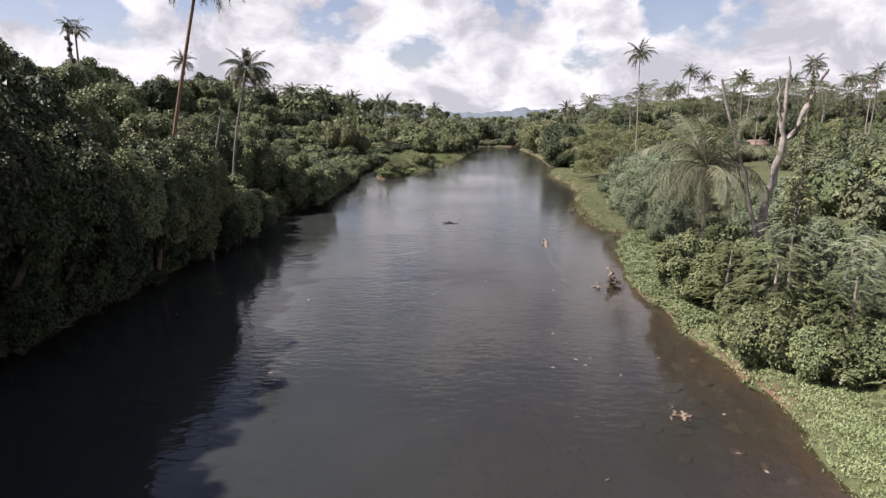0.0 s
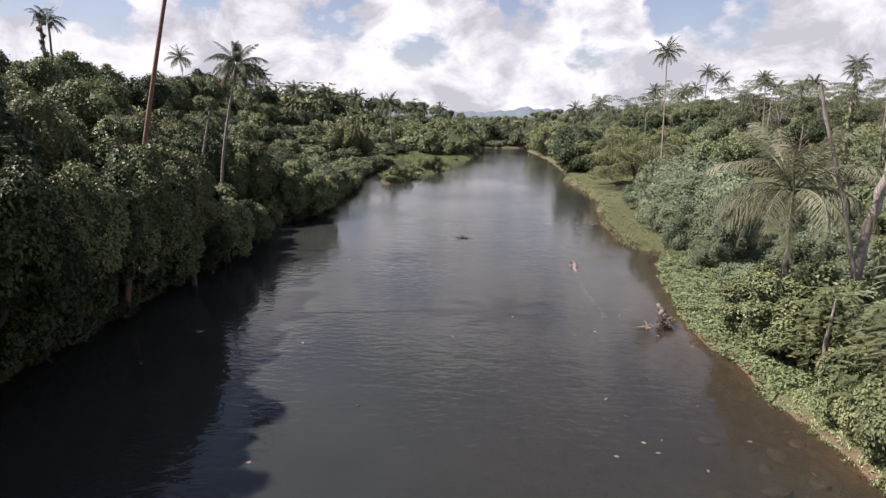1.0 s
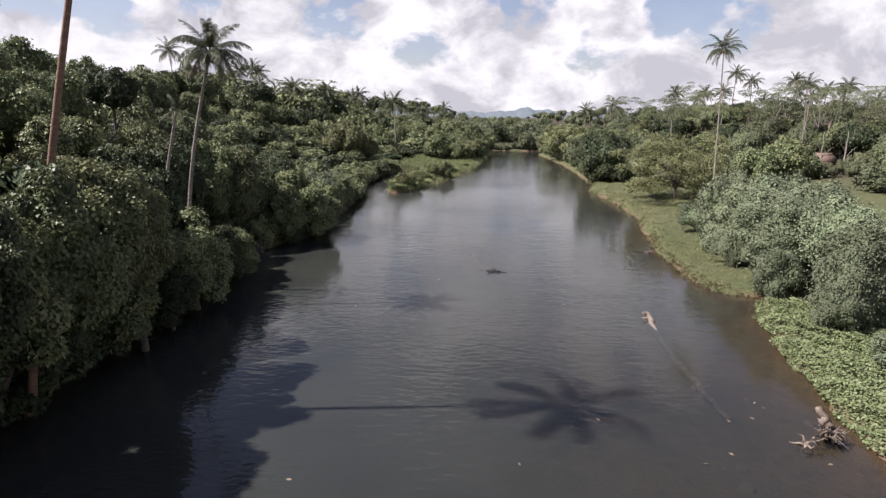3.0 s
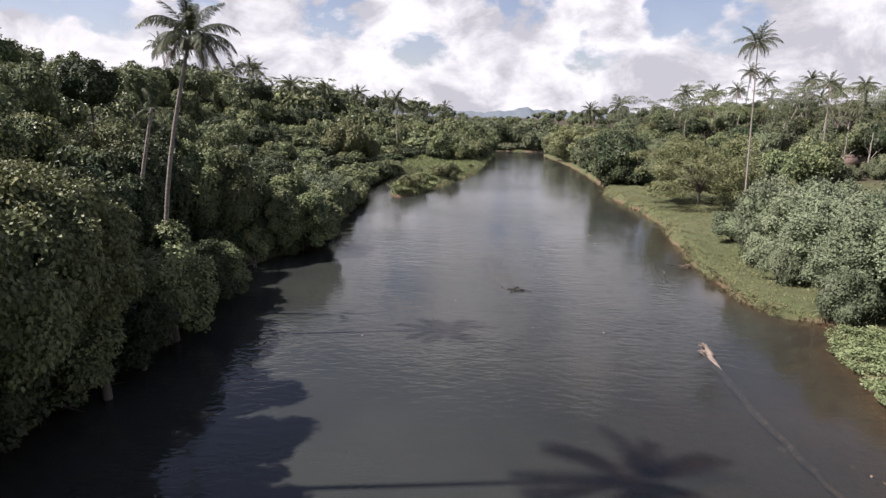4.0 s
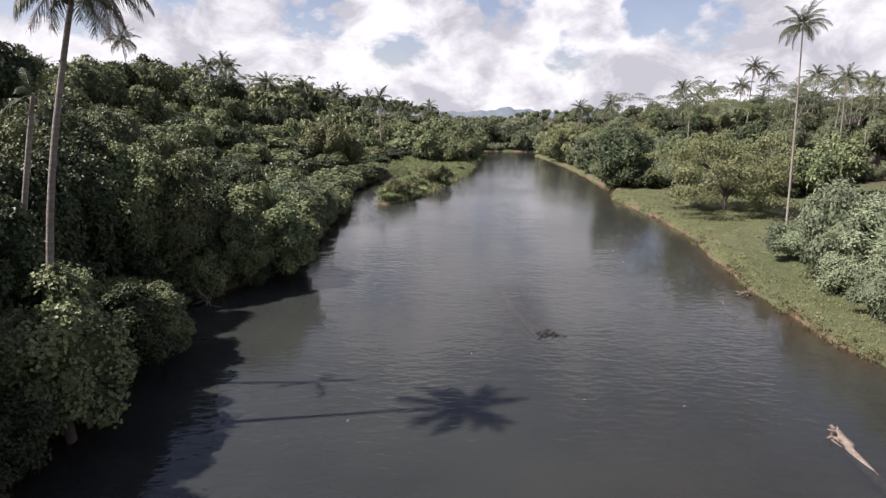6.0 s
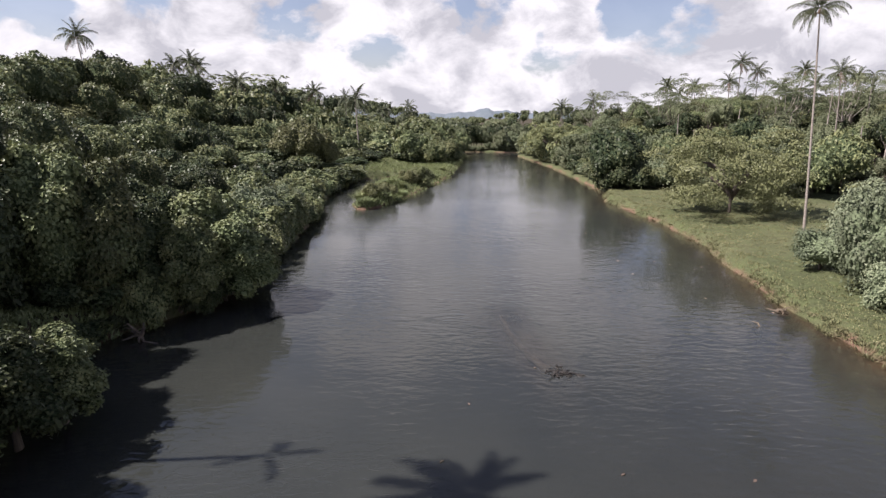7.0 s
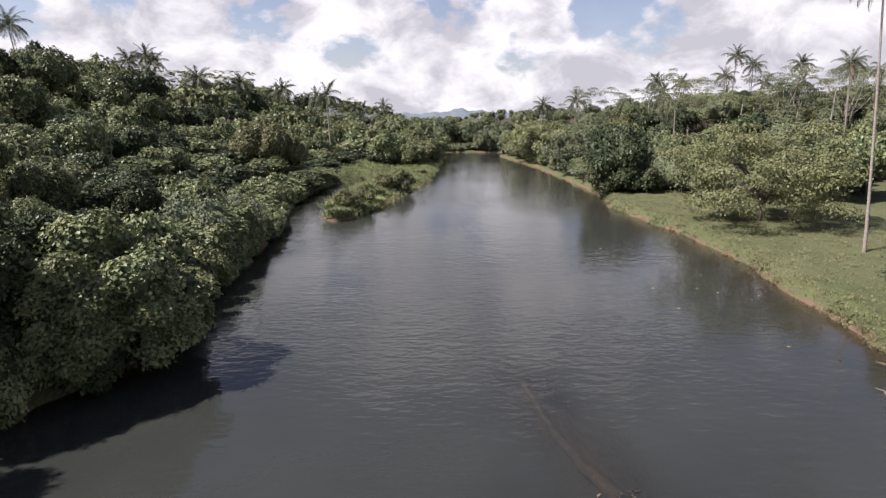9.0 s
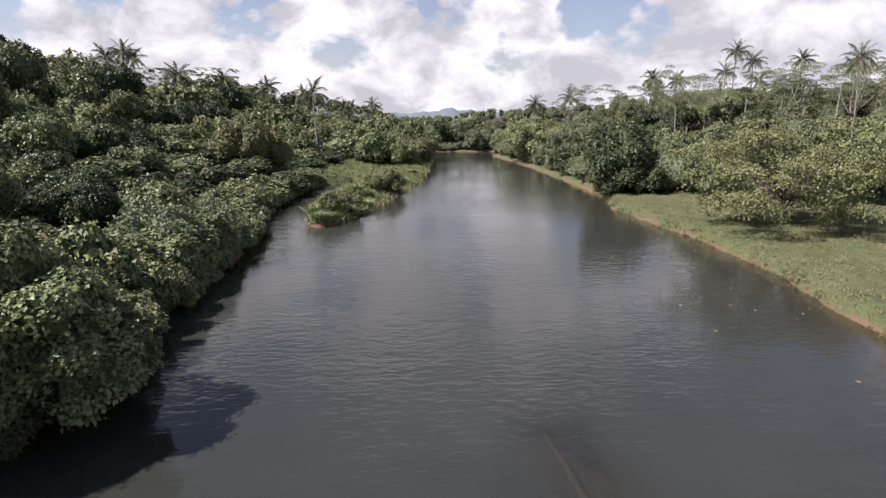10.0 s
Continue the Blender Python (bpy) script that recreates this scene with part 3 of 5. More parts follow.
def tree_parts(kind, variant, lod, leaf):
    """Crown, trunk and, for the kinds of fixed shape, the height."""
    key = (kind, variant, lod, leaf)
    if key in made_trees:
        return made_trees[key]
    rng = np.random.default_rng(sum(map(ord, kind)) * 7 + variant * 31)
    if kind == "feather":
        h, foot = 4.2, 0.10
        crown = feather_crown(rng, h, 1.7, (260, 130, 60, 40)[lod], (0.17, 0.24, 0.36, 0.4)[lod])
        crown.materials[0] = LEAF[leaf]
        trunk = mesh_from("trunk", *tube([(0, 0, -0.6), (0.1, 0.05, h * 0.4), (0, 0, h * 0.85)], [foot, foot * 0.8, foot * 0.3], 6, 0.1, rng), BARK_PALE, True)
    elif kind in CROWN:
        r, hz = CROWN[kind][:2]
        size = (0.16, 0.16, 0.36, 0.6)[lod] if kind == "spread" else (0.138, 0.17, 0.265, 0.50)[lod] * (0.66 if leaf == "grey" else 1.0)
        count = int(COUNTS[kind][lod] * (1.45 if leaf == "grey" and lod < 2 else 1.0))
        clumps = tier_clumps(rng) if kind == "spread" else crown_clumps(kind, rng)
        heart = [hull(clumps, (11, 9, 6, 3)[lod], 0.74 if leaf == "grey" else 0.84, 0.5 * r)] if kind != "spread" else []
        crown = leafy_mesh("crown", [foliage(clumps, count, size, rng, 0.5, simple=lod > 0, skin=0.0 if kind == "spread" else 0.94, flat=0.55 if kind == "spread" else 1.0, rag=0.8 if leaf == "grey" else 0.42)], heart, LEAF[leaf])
        h = 1.0
        pieces = [tube([(0, 0, -0.08), (0.06, 0.03, 0.5), (0, 0, 1)], [0.17, 0.13, 0.08], 7 if lod < 2 else 5, 0.12, rng)]
        if kind == "spread":
            for i in range(11):
                a, far, up = i * 2.4, rng.uniform(2.0, 4.2), rng.uniform(0.75, 1.45)
                tip = np.array([far * math.cos(a), far * math.sin(a), up])
                pieces.append(tube([(0, 0, 0.32 + 0.03 * i), tip * np.array([0.4, 0.4, 0.75]), tip * np.array([0.75, 0.75, 0.97]), tip], [0.10, 0.07, 0.045, 0.02], 5, 0.1, rng))
        trunk = mesh_from("trunk", *join(pieces), BARK, True)
    else:
        clumps, h, foot = umbrella_clumps(rng), 14.0, 0.22
        crown = leafy_mesh("crown", [foliage(clumps, COUNTS[kind][lod], (0.15, 0.15, 0.20, 0.40)[lod], rng, 0.42, simple=True, flat=0.34)], [], LEAF[leaf])
        fork = np.array([0.2, -0.1, h * 0.5])
        pieces = [tube([(0, 0, -0.6), (0.1, 0, fork[2] * 0.5), fork], [foot * 1.25, foot * 0.95, foot * 0.75], 7, 0.12, rng)]
        for c, r, o in clumps[::3]:
            pieces.append(tube([fork - (0, 0, 0.2), fork * 0.45 + c * 0.55 - np.array([0, 0, 0.4]), c], [foot * 0.42, foot * 0.26, foot * 0.08], 4))
        trunk = mesh_from("trunk", *join(pieces), BARK_PALE, True)
    made_trees[key] = (crown, trunk, h)
    return made_trees[key]


def path_distance(x, y):
    ts = np.linspace(0, 1, 12)
    return min(math.hypot(x - (2 - 8 * t), y - (1 + 45 * t)) for t in ts)


WORDS = {
    "deep": "dark green", "mid": "green", "yellow": "yellow-green", "grey": "grey-green", "far": "haze-dulled green"}
SHAPES = {
    "dome": ("broadleaf tree with a dense lumpy {} crown", "tree"), "bush": ("dense {} bush leafy down to the ground", "shrub"), "column": ("tall {} tree draped in leafy vines", "tree"),
    "spread": ("wide spreading {} tree on the grassy bank", "tree"), "umbrella": ("tall pale-trunked umbrella tree with a thin {} crown", "tree"), "feather": ("feathery {} sapling among creepers on the bank", "sapling")}
counter, forest = {}, {}


def tree(kind, x, y, top, leaf="mid", r=None, lean=(0.0, 0.0), spin=None, lod=None, z=None, label="", group=""):
    """A tree or shrub, an empty at its foot with trunk and crown. top: its height above the river; r: the crown's radius; lean: how far the crown hangs out."""
    if kind == "bush" and r and top - (float(ground_z(x, y)) if z is None else z) > 2.4 * r:
        kind = "column"
    i = counter[kind] = counter.get(kind, -1) + 1
    far = path_distance(x, y)
    lod = (0 if far < 17 or (far < 26 and y > 48) else 1 if far < 48 else 2 if far < 112 else 3) if lod is None else lod
    crown, trunk, h0 = tree_parts(kind, i % 3, lod, leaf)
    foot = (float(ground_z(x, y)) if z is None else z) - 0.05
    h = max(0.8, top - foot)
    turn = (i * 137.5) % 360 if spin is None else spin
    if kind in CROWN:
        r0, hz = CROWN[kind][:2]
        k = (r or r0) / r0
        kz = min(k * 1.15, 0.5 * h / (hz * 0.92)) if kind != "bush" else 0.54 * h / hz
        hc = max(0.1, h - hz * kz * 0.98)
        crown_at = pose(lean[0], lean[1], hc, 0, 0, turn) @ Matrix.Diagonal((k, k, kz, 1))
        up = Vector((lean[0], lean[1], hc))
        thick = max(0.5, min(1.6, 0.6 * k + 0.05 * h))
        trunk_at = up.to_track_quat("Z", "Y").to_matrix().to_4x4() @ Matrix.Diagonal((thick, thick, up.length, 1))
        base = pose(x, y, foot)
    else:
        k = h / h0
        wide = (r or k) / k
        crown_at = trunk_at = Matrix.Identity(4)
        base = pose(x, y, foot, 0, 0, turn) @ Matrix.Diagonal((k * wide, k * wide, k, 1))
    if far > 62 and not label:
        tone = (i * 0.618) % 1
        forest.setdefault((leaf, len(crown.loops) // len(crown.polygons)), []).append((crown, base @ crown_at, tone))
        forest.setdefault(("bark", 4), []).append((trunk, base @ trunk_at, tone))
        return None
    text, cat = SHAPES[kind]
    ob = new(cat)
    ob.matrix_basis = base
    tagged(ob, label or text.format(WORDS[leaf]), cat, group or ("trees of the river forest" if cat == "tree" else cat + "s on the bank"))
    part("trunk", trunk, ob, at=trunk_at)
    part("crown", crown, ob, at=crown_at)
    return ob


# ---- coconut palms ----
def frond_mesh(name, length, lift, fall, pairs, seg, rng, material, leaflet=0.75, hang=0.55, width=0.045):
    """One feather leaf along +x: a curved rib with two rows of drooping leaflets."""
    s = np.linspace(0, 1, 9)
    ang = radians(lift) - radians(fall) * s ** 1.3
    rib = np.zeros((9, 3))
    rib[1:, 0] = np.cumsum(np.cos(ang[1:])) * length / 8
    rib[1:, 2] = np.cumsum(np.sin(ang[1:])) * length / 8
    pieces = [tube(rib, 0.055 * (1 - 0.85 * s) * length / 4.5, 4)]
    t = np.linspace(0.12, 1.0, pairs)
    p = np.stack([np.interp(t, s, rib[:, k]) for k in range(3)], 1)
    d = np.stack([np.interp(t, s, np.gradient(rib[:, k])) for k in range(3)], 1)
    d = unit(d)
    for sgn in (-1, 1):
        ln = leaflet * np.sin(np.pi * (0.18 + 0.74 * t)) ** 0.7 * rng.uniform(0.85, 1.1, pairs) * length / 4.0
        w = unit(np.array([[0, sgn * 1.0, 0]]) + d * 0.75 + rng.normal(size=(pairs, 3)) * 0.16 + np.array([[0, 0, -hang * 0.4]]))
        cut = [p]
        for k in range(1, seg + 1):
            drop = np.array([[0, 0, -hang * 1.1]]) * (k / seg) ** 2 * ln[:, None]
            cut.append(p + w * (ln * k / seg)[:, None] + drop)
        vs = []
        for k, c in enumerate(cut):
            wd = width * length / 4.0 * (1.0 if k == 0 else 1.15 if k < seg else 0.25)
            vs += [c - d * wd, c + d * wd]
        v = np.stack(vs, 1)
        f = np.concatenate([np.arange(pairs)[:, None] * v.shape[1] + np.array([[2 * k, 2 * k + 1, 2 * k + 3, 2 * k + 2]]) for k in range(seg)])
        pieces.append((v.reshape(-1, 3), f))
    return mesh_from(name, *join(pieces), material)


frond_sets = {}
NUT = mesh_from("coconut", *blob((0, 0, 0), (0.13, 0.13, 0.16), np.random.default_rng(3)), LEAF["dry"])


def fronds(length, lod, leaf):
    key = (length, lod, leaf)
    if key not in frond_sets:
        rng = np.random.default_rng(int(length * 10) + lod)
        pairs, seg = ((44, 2), (30, 1), (18, 1))[lod]
        wd = (0.018 if leaf == "palm_pale" else 0.03, 0.045, 0.095)[lod]
        frond_sets[key] = [frond_mesh("frond", length * k, lift, fall, pairs, seg, rng, LEAF[leaf], hang=hg, width=wd) for k, lift, fall, hg in ((1.0, 80, 55, 0.25), (1.05, 54, 85, 0.5), (1.05, 24, 85, 0.7), (0.95, 0, 75, 0.9), (0.9, -32, 50, 0.9))]
    return frond_sets[key]


def palm(base, top, foot=0.2, length=4.0, count=18, lod=0, leaf="palm", bend=0.0, bark=None, label="", dead=0, wind=(0.0, 0.0), group="coconut palms", name="palm"):
    """A coconut palm: curved ringed trunk, feather leaves round its head, hanging dry ones below."""
    b, t = Vector(base), Vector(top)
    ob = new(name)
    ob.location = b
    tagged(ob, label or "tall slender coconut palm with a bare grey trunk", "palm", group)
    rng = np.random.default_rng(int(abs(base[0] * 13 + base[1] * 7)) + 5)
    d = np.array(t - b)
    s = np.linspace(0, 1, 12)
    curve = d[None] * s[:, None] + np.outer(np.sin(np.pi * s) * bend, np.array([1.0, 0.2, 0]))
    curve[:, :2] -= np.outer(s * (1 - s) * 0.15, d[:2])
    curve[0, 2] -= 0.4
    rad = foot * (1.35 - 0.75 * s ** 0.6)
    part("trunk", mesh_from("trunk", *tube(curve, rad, 8, 0.05, rng), bark or BARK_PALM, True), ob)
    sets, dry = fronds(length, lod, leaf), fronds(length, lod, "dry")
    for i in range(count):
        k = i / max(1, count - 1)
        v = min(4, int(k * 4.6))
        yaw = (i * 137.5 + rng.uniform(-14, 14)) % 360
        m = Matrix.Translation(Vector(d)) @ pose(0, 0, 0, wind[0], wind[1], 0) @ pose(0, 0, 0, 0, 0, yaw) @ pose(0.10, 0, 0, rng.uniform(-25, 25), rng.uniform(-9, 9), 0)
        part("frond", (dry if k > 1 - dead else sets)[v], ob, at=m)
    n = 0 if count < 10 else 6 if lod == 0 else 3 if lod == 1 else 0
    for a in range(n):
        part("coconut", NUT, ob, at=Matrix.Translation(Vector(d)) @ pose(0.28 * math.cos(a * 6.28 / n), 0.28 * math.sin(a * 6.28 / n), -0.3 - 0.1 * (a % 2)))
    return ob


def on(x, y):
    return (x, y, float(ground_z(x, y)))


# The palms that stand out against the sky and the bank.
palm(on(-17.45, 43.6), (-15.75, 44.1, 13.1), 0.115, 1.95, 30, 0, bend=-0.5, label="tall coconut palm leaning out over the river", dead=0.1)
palm(on(-17.4, 32.3), (-12.9, 32.3, 17.4), 0.125, 2.9, 22, 0, bend=0.0, bark=BARK_RED, label="very tall coconut palm with a reddish-brown leaning trunk")
palm(on(20.9, 75.0), (21.0, 77.2, 17.3), 0.085, 2.1, 24, 1, label="tall slender coconut palm alone on the grassy bank", dead=0.0, wind=(0, -14))
palm((13.2, 30.3, 0.7), (12.8, 30.0, 7.2), 0.14, 3.3, 34, 0, leaf="palm_pale", label="young coconut palm with long pale drooping fronds", dead=0.0)
palm(on(-20.8, 46.4), (-18.8, 46.0, 10.2), 0.11, 1.2, 6, 0, leaf="palm", label="slim pale-trunked palm with thin pale fronds", dead=0.0)
FAR_PALMS = [
    (-70, 180, 22.6, 3.6), (-73.5, 181, 22.0, 3.4), (-67, 178, 21.2, 3.4), (-78, 184, 20.0, 3.4), (-53.5, 168, 17.0, 3.6), (-48, 176, 16.5, 3.4), (-42, 190, 16.0, 3.4),
    (52.0, 149.5, 20.4, 2.7), (56.0, 151, 19.0, 2.5), (63.5, 150, 19.2, 2.5), (45, 172, 17.0, 2.8), (80, 158, 18.6, 2.8), (60, 190, 18.0, 3.2), (47.5, 146, 16.6, 2.4),
    (-34.0, 50.5, 17.0, 1.25), (-67.4, 133.4, 22.3, 3.4), (41.5, 76.5, 16.0, 1.5), (56, 92, 15.0, 1.5), (61, 96, 16.5, 1.7), (66, 104, 15.5, 1.8), (52, 120, 16.5, 2.4),
]
for x, y, top, ln in FAR_PALMS:
    lod = 1 if path_distance(x, y) < 125 else 2
    b = on(x, y)
    palm(b, (x + 0.7 * math.sin(x * 3.1), y, top), 0.12, ln, 22, lod, bend=0.4 * math.sin(y), dead=0.06, label="coconut palm rising above the forest canopy", group="palms above the forest")
rng = np.random.default_rng(77)
for i in range(30):
    side = 1 if i % 3 == 0 else -1
    x, y = side * rng.uniform(22, 120) + 4, rng.uniform(150, 330)
    b = on(x, y)
    palm(b, (x + rng.uniform(-0.8, 0.8), y, b[2] + rng.uniform(9.5, 13)), 0.17, 4.0, 16, 2, label="coconut palm rising above the forest canopy", group="palms above the forest")

# ---- the forest on the rising left bank ----
rng = np.random.default_rng(11)


def scatter(area, gap, want, rng, tries=6000):
    """Random places in area (x0, x1, y0, y1), a gap apart that may depend on the place."""
    got = []
    for _ in range(tries):
        x, y = rng.uniform(area[0], area[1]), rng.uniform(area[2], area[3])
        if not want(x, y):
            continue
        g = gap(x, y)
        if all((x - a) ** 2 + (y - b) ** 2 > g * g for a, b in got):
            got.append((x, y))
    return got


# Height of the left canopy above the river, by the distance from the bank (columns) and along the river (rows).
CANOPY_D = (0, 4, 8, 13, 18, 25, 32, 45)
CANOPY_Y = (10, 24, 35, 44, 52, 61, 68, 80, 100, 125, 160, 240)
CANOPY_Z = (
    (11.0, 12.5, 13.5, 15.0, 15.0, 15.5, 16.5, 17.0), (9.6, 11.8, 13.5, 14.5, 15.0, 15.5, 16.5, 17.0), (8.2, 10.2, 11.6, 13.8, 14.8, 15.5, 16.0, 17.0),
    (5.2, 7.6, 10.2, 13.0, 14.5, 15.5, 16.0, 17.0), (4.0, 9.4, 10.4, 12.8, 14.2, 15.0, 16.0, 17.0), (3.4, 5.8, 8.0, 11.8, 13.2, 13.8, 14.6, 15.5),
    (3.0, 4.8, 6.4, 9.4, 11.0, 12.2, 13.4, 15.0), (2.6, 3.8, 4.4, 5.8, 7.8, 10.4, 12.4, 15.0), (2.0, 3.0, 3.8, 4.6, 7.2, 10.6, 13.4, 16.0),
    (2.0, 2.8, 3.6, 4.6, 6.2, 10.0, 14.5, 17.5), (3.5, 5.5, 7.0, 9.0, 11.0, 13.0, 14.6, 17.0), (5.0, 7.0, 8.5, 9.5, 10.5, 12.5, 15.5, 18.0))


def left_top(x, y):
    dl = float(along(LEFT_BANK, min(y, 118)) - x)
    rows = [float(np.interp(dl, CANOPY_D, row)) for row in CANOPY_Z]
    return float(np.interp(y, CANOPY_Y, rows))


def left_woods(x, y):
    dl = float(along(LEFT_BANK, min(y, 118)) - x)
    if y > 91 and x > along(SPIT_LEFT, y):
        return y > 150 and x < -13
    return dl > (3.2 if 45 < y < 56 else 1.2) and x > -26 - 0.42 * y and dl < 54


for x, y in scatter((-112, -13, -14, 240), lambda x, y: 3.0 + 0.018 * max(0, path_distance(x, y) - 15), left_woods, rng, 9000):
    dl = float(along(LEFT_BANK, min(y, 118)) - x)
    top = left_top(x, y) * rng.choice([0.72, 0.86, 0.98, 1.1]) * rng.uniform(0.94, 1.05)
    r = rng.uniform(1.6, 2.7) + 0.010 * max(0, path_distance(x, y) - 30) * rng.uniform(0.6, 1.6) + (0.5 if dl > 16 else 0)
    # More deep leaves nearest and at the waterside: shade put into colour.
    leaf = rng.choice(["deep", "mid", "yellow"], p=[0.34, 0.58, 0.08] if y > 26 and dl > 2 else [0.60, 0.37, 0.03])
    kind = "bush" if top - float(ground_z(x, y)) < 3.2 else "dome"
    if y > 130 and top > 9 and rng.uniform() < 0.05:
        kind, top = "umbrella", top + rng.uniform(1, 4)
    far = path_distance(x, y)
    tree(kind, x, y, top, leaf, r, lod=None if dl < 14 or far > 48 else 2 if far > 30 else 1)
# Understory all in deep leaves, the shade under the canopy put into colour.
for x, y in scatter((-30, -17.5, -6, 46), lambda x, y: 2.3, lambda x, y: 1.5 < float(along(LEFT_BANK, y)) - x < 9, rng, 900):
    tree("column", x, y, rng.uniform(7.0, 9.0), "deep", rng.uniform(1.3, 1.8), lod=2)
# Unseen rows beside the start, added to block sun gaps over the water.
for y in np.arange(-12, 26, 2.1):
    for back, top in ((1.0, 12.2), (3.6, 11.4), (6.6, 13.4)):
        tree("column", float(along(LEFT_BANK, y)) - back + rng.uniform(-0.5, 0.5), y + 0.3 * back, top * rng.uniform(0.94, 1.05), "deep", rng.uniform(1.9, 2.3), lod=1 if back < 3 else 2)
# The foremost trees lean out over the water and hang down to it.
for y in np.arange(-10, 36.3, 1.55):
    x = float(along(LEFT_BANK, y)) - 0.2 + rng.uniform(-0.4, 0.3)
    top = float(np.interp(y, [10, 20, 25, 30, 36, 38.5], [11.0, 9.6, 8.6, 8.2, 8.4, 7.6])) * rng.uniform(0.92, 1.06)
    # Leaf colours imitate light: dark where the wall is shaded, yellower where sunlit.
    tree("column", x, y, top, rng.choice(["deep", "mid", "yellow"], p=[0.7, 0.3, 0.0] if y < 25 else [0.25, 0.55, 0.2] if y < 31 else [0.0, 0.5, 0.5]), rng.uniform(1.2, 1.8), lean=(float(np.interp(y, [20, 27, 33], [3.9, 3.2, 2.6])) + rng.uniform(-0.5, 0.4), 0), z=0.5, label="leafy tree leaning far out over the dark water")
    tree("column", x + rng.uniform(0.1, 0.5), y + 0.8, rng.uniform(4.2, 6.0), "deep", rng.uniform(1.0, 1.4), lean=(rng.uniform(0.2, 1.3), 0), z=0.4, lod=1, label="leafy bush in shade-dark green hanging down to the water")
for x, y, top, r, leaf in ((-16.9, 43.1, 5.5, 1.75, "mid"), (-19.0, 41.4, 8.2, 1.7, "deep"), (-19.4, 44.2, 7.4, 1.6, "deep"), (-18.6, 39.4, 8.2, 1.5, "mid"), (-16.6, 37.9, 8.2, 1.6, "yellow"), (-17.3, 41.2, 4.6, 1.3, "mid"), (-16.5, 40.0, 3.4, 1.2, "deep"), (-17.2, 44.4, 3.6, 1.2, "deep"), (-17.8, 39.2, 6.6, 1.6, "yellow"), (-17.4, 37.6, 5.4, 1.6, "mid"), (-19.6, 42.0, 7.6, 1.7, "deep"), (-20.4, 45.4, 6.4, 1.5, "deep"), (-17.6, 47.6, 3.9, 1.5, "deep"), (-17.2, 49.0, 3.4, 1.2, "mid"), (-20.4, 47.6, 4.6, 1.5, "mid")):
    tree("bush" if top < 5.0 else "column", x, y, top, leaf, r, z=0.3)
for x, y, top, r, leaf, out in ((-21.0, 57.2, 7.7, 1.7, "mid", 0.3), (-22.6, 56.2, 8.6, 1.9, "mid", 0.4), (-24.6, 55.4, 9.2, 2.0, "deep", 0.4), (-23.4, 58.8, 8.4, 1.9, "mid", 0.0), (-23.2, 52.4, 8.8, 1.9, "deep", 0.6), (-22.8, 49.4, 8.4, 1.8, "deep", 0.5), (-20.0, 58.6, 5.6, 1.5, "deep", 0.2), (-18.4, 59.2, 5.2, 1.6, "mid", 0.9), (-17.5, 60.6, 4.8, 1.8, "mid", 1.3), (-17.0, 62.2, 4.2, 1.7, "mid", 1.1), (-18.6, 61.6, 6.2, 1.9, "mid", 0.6)):
    tree("column", x, y, top, leaf, r, lean=(out, 0), z=0.3, label="dense leafy tree crowding the shaded river bank")
for x, y in scatter((-30, -19, 42, 58), lambda x, y: 1.7, lambda x, y: 0.8 < float(along(LEFT_BANK, y)) - x < 9, rng, 700):
    # Deep leaves only: the notch's shade put into the bushes' colour.
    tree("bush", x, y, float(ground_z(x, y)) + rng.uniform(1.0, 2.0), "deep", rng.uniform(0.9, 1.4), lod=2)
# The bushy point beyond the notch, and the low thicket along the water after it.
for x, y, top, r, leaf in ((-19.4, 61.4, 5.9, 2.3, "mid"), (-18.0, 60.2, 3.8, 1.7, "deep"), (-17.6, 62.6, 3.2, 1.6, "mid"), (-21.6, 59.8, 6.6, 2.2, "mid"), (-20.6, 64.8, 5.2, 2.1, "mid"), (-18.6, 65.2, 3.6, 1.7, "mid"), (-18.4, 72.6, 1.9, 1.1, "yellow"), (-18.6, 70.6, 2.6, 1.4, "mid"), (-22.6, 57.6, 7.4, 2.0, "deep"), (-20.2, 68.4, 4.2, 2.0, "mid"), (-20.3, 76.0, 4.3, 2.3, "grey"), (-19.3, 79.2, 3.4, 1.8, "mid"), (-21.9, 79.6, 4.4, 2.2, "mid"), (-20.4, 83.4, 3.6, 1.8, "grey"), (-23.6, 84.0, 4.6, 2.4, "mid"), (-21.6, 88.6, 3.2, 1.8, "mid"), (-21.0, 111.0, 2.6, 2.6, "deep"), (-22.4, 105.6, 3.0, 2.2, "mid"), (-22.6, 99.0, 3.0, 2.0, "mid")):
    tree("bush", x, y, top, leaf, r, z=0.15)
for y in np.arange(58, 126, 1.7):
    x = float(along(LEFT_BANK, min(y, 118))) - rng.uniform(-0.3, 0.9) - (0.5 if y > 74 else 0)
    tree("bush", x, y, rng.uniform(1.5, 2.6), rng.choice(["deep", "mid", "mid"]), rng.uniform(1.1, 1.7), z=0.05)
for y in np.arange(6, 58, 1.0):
    # Shade along the waterline is carried by the deep leaf colour.
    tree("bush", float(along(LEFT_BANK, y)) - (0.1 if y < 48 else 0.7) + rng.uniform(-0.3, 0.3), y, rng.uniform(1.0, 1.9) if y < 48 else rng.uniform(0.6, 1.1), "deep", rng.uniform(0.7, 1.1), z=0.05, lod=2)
tree("dome", -28.6, 122.5, 8.6, "yellow", 4.4, lod=1, label="rounded yellow-green tree standing out from the forest")
tree("dome", -25.6, 124.5, 6.2, "yellow", 2.6, lod=1, label="yellow-green tree at the edge of the forest")

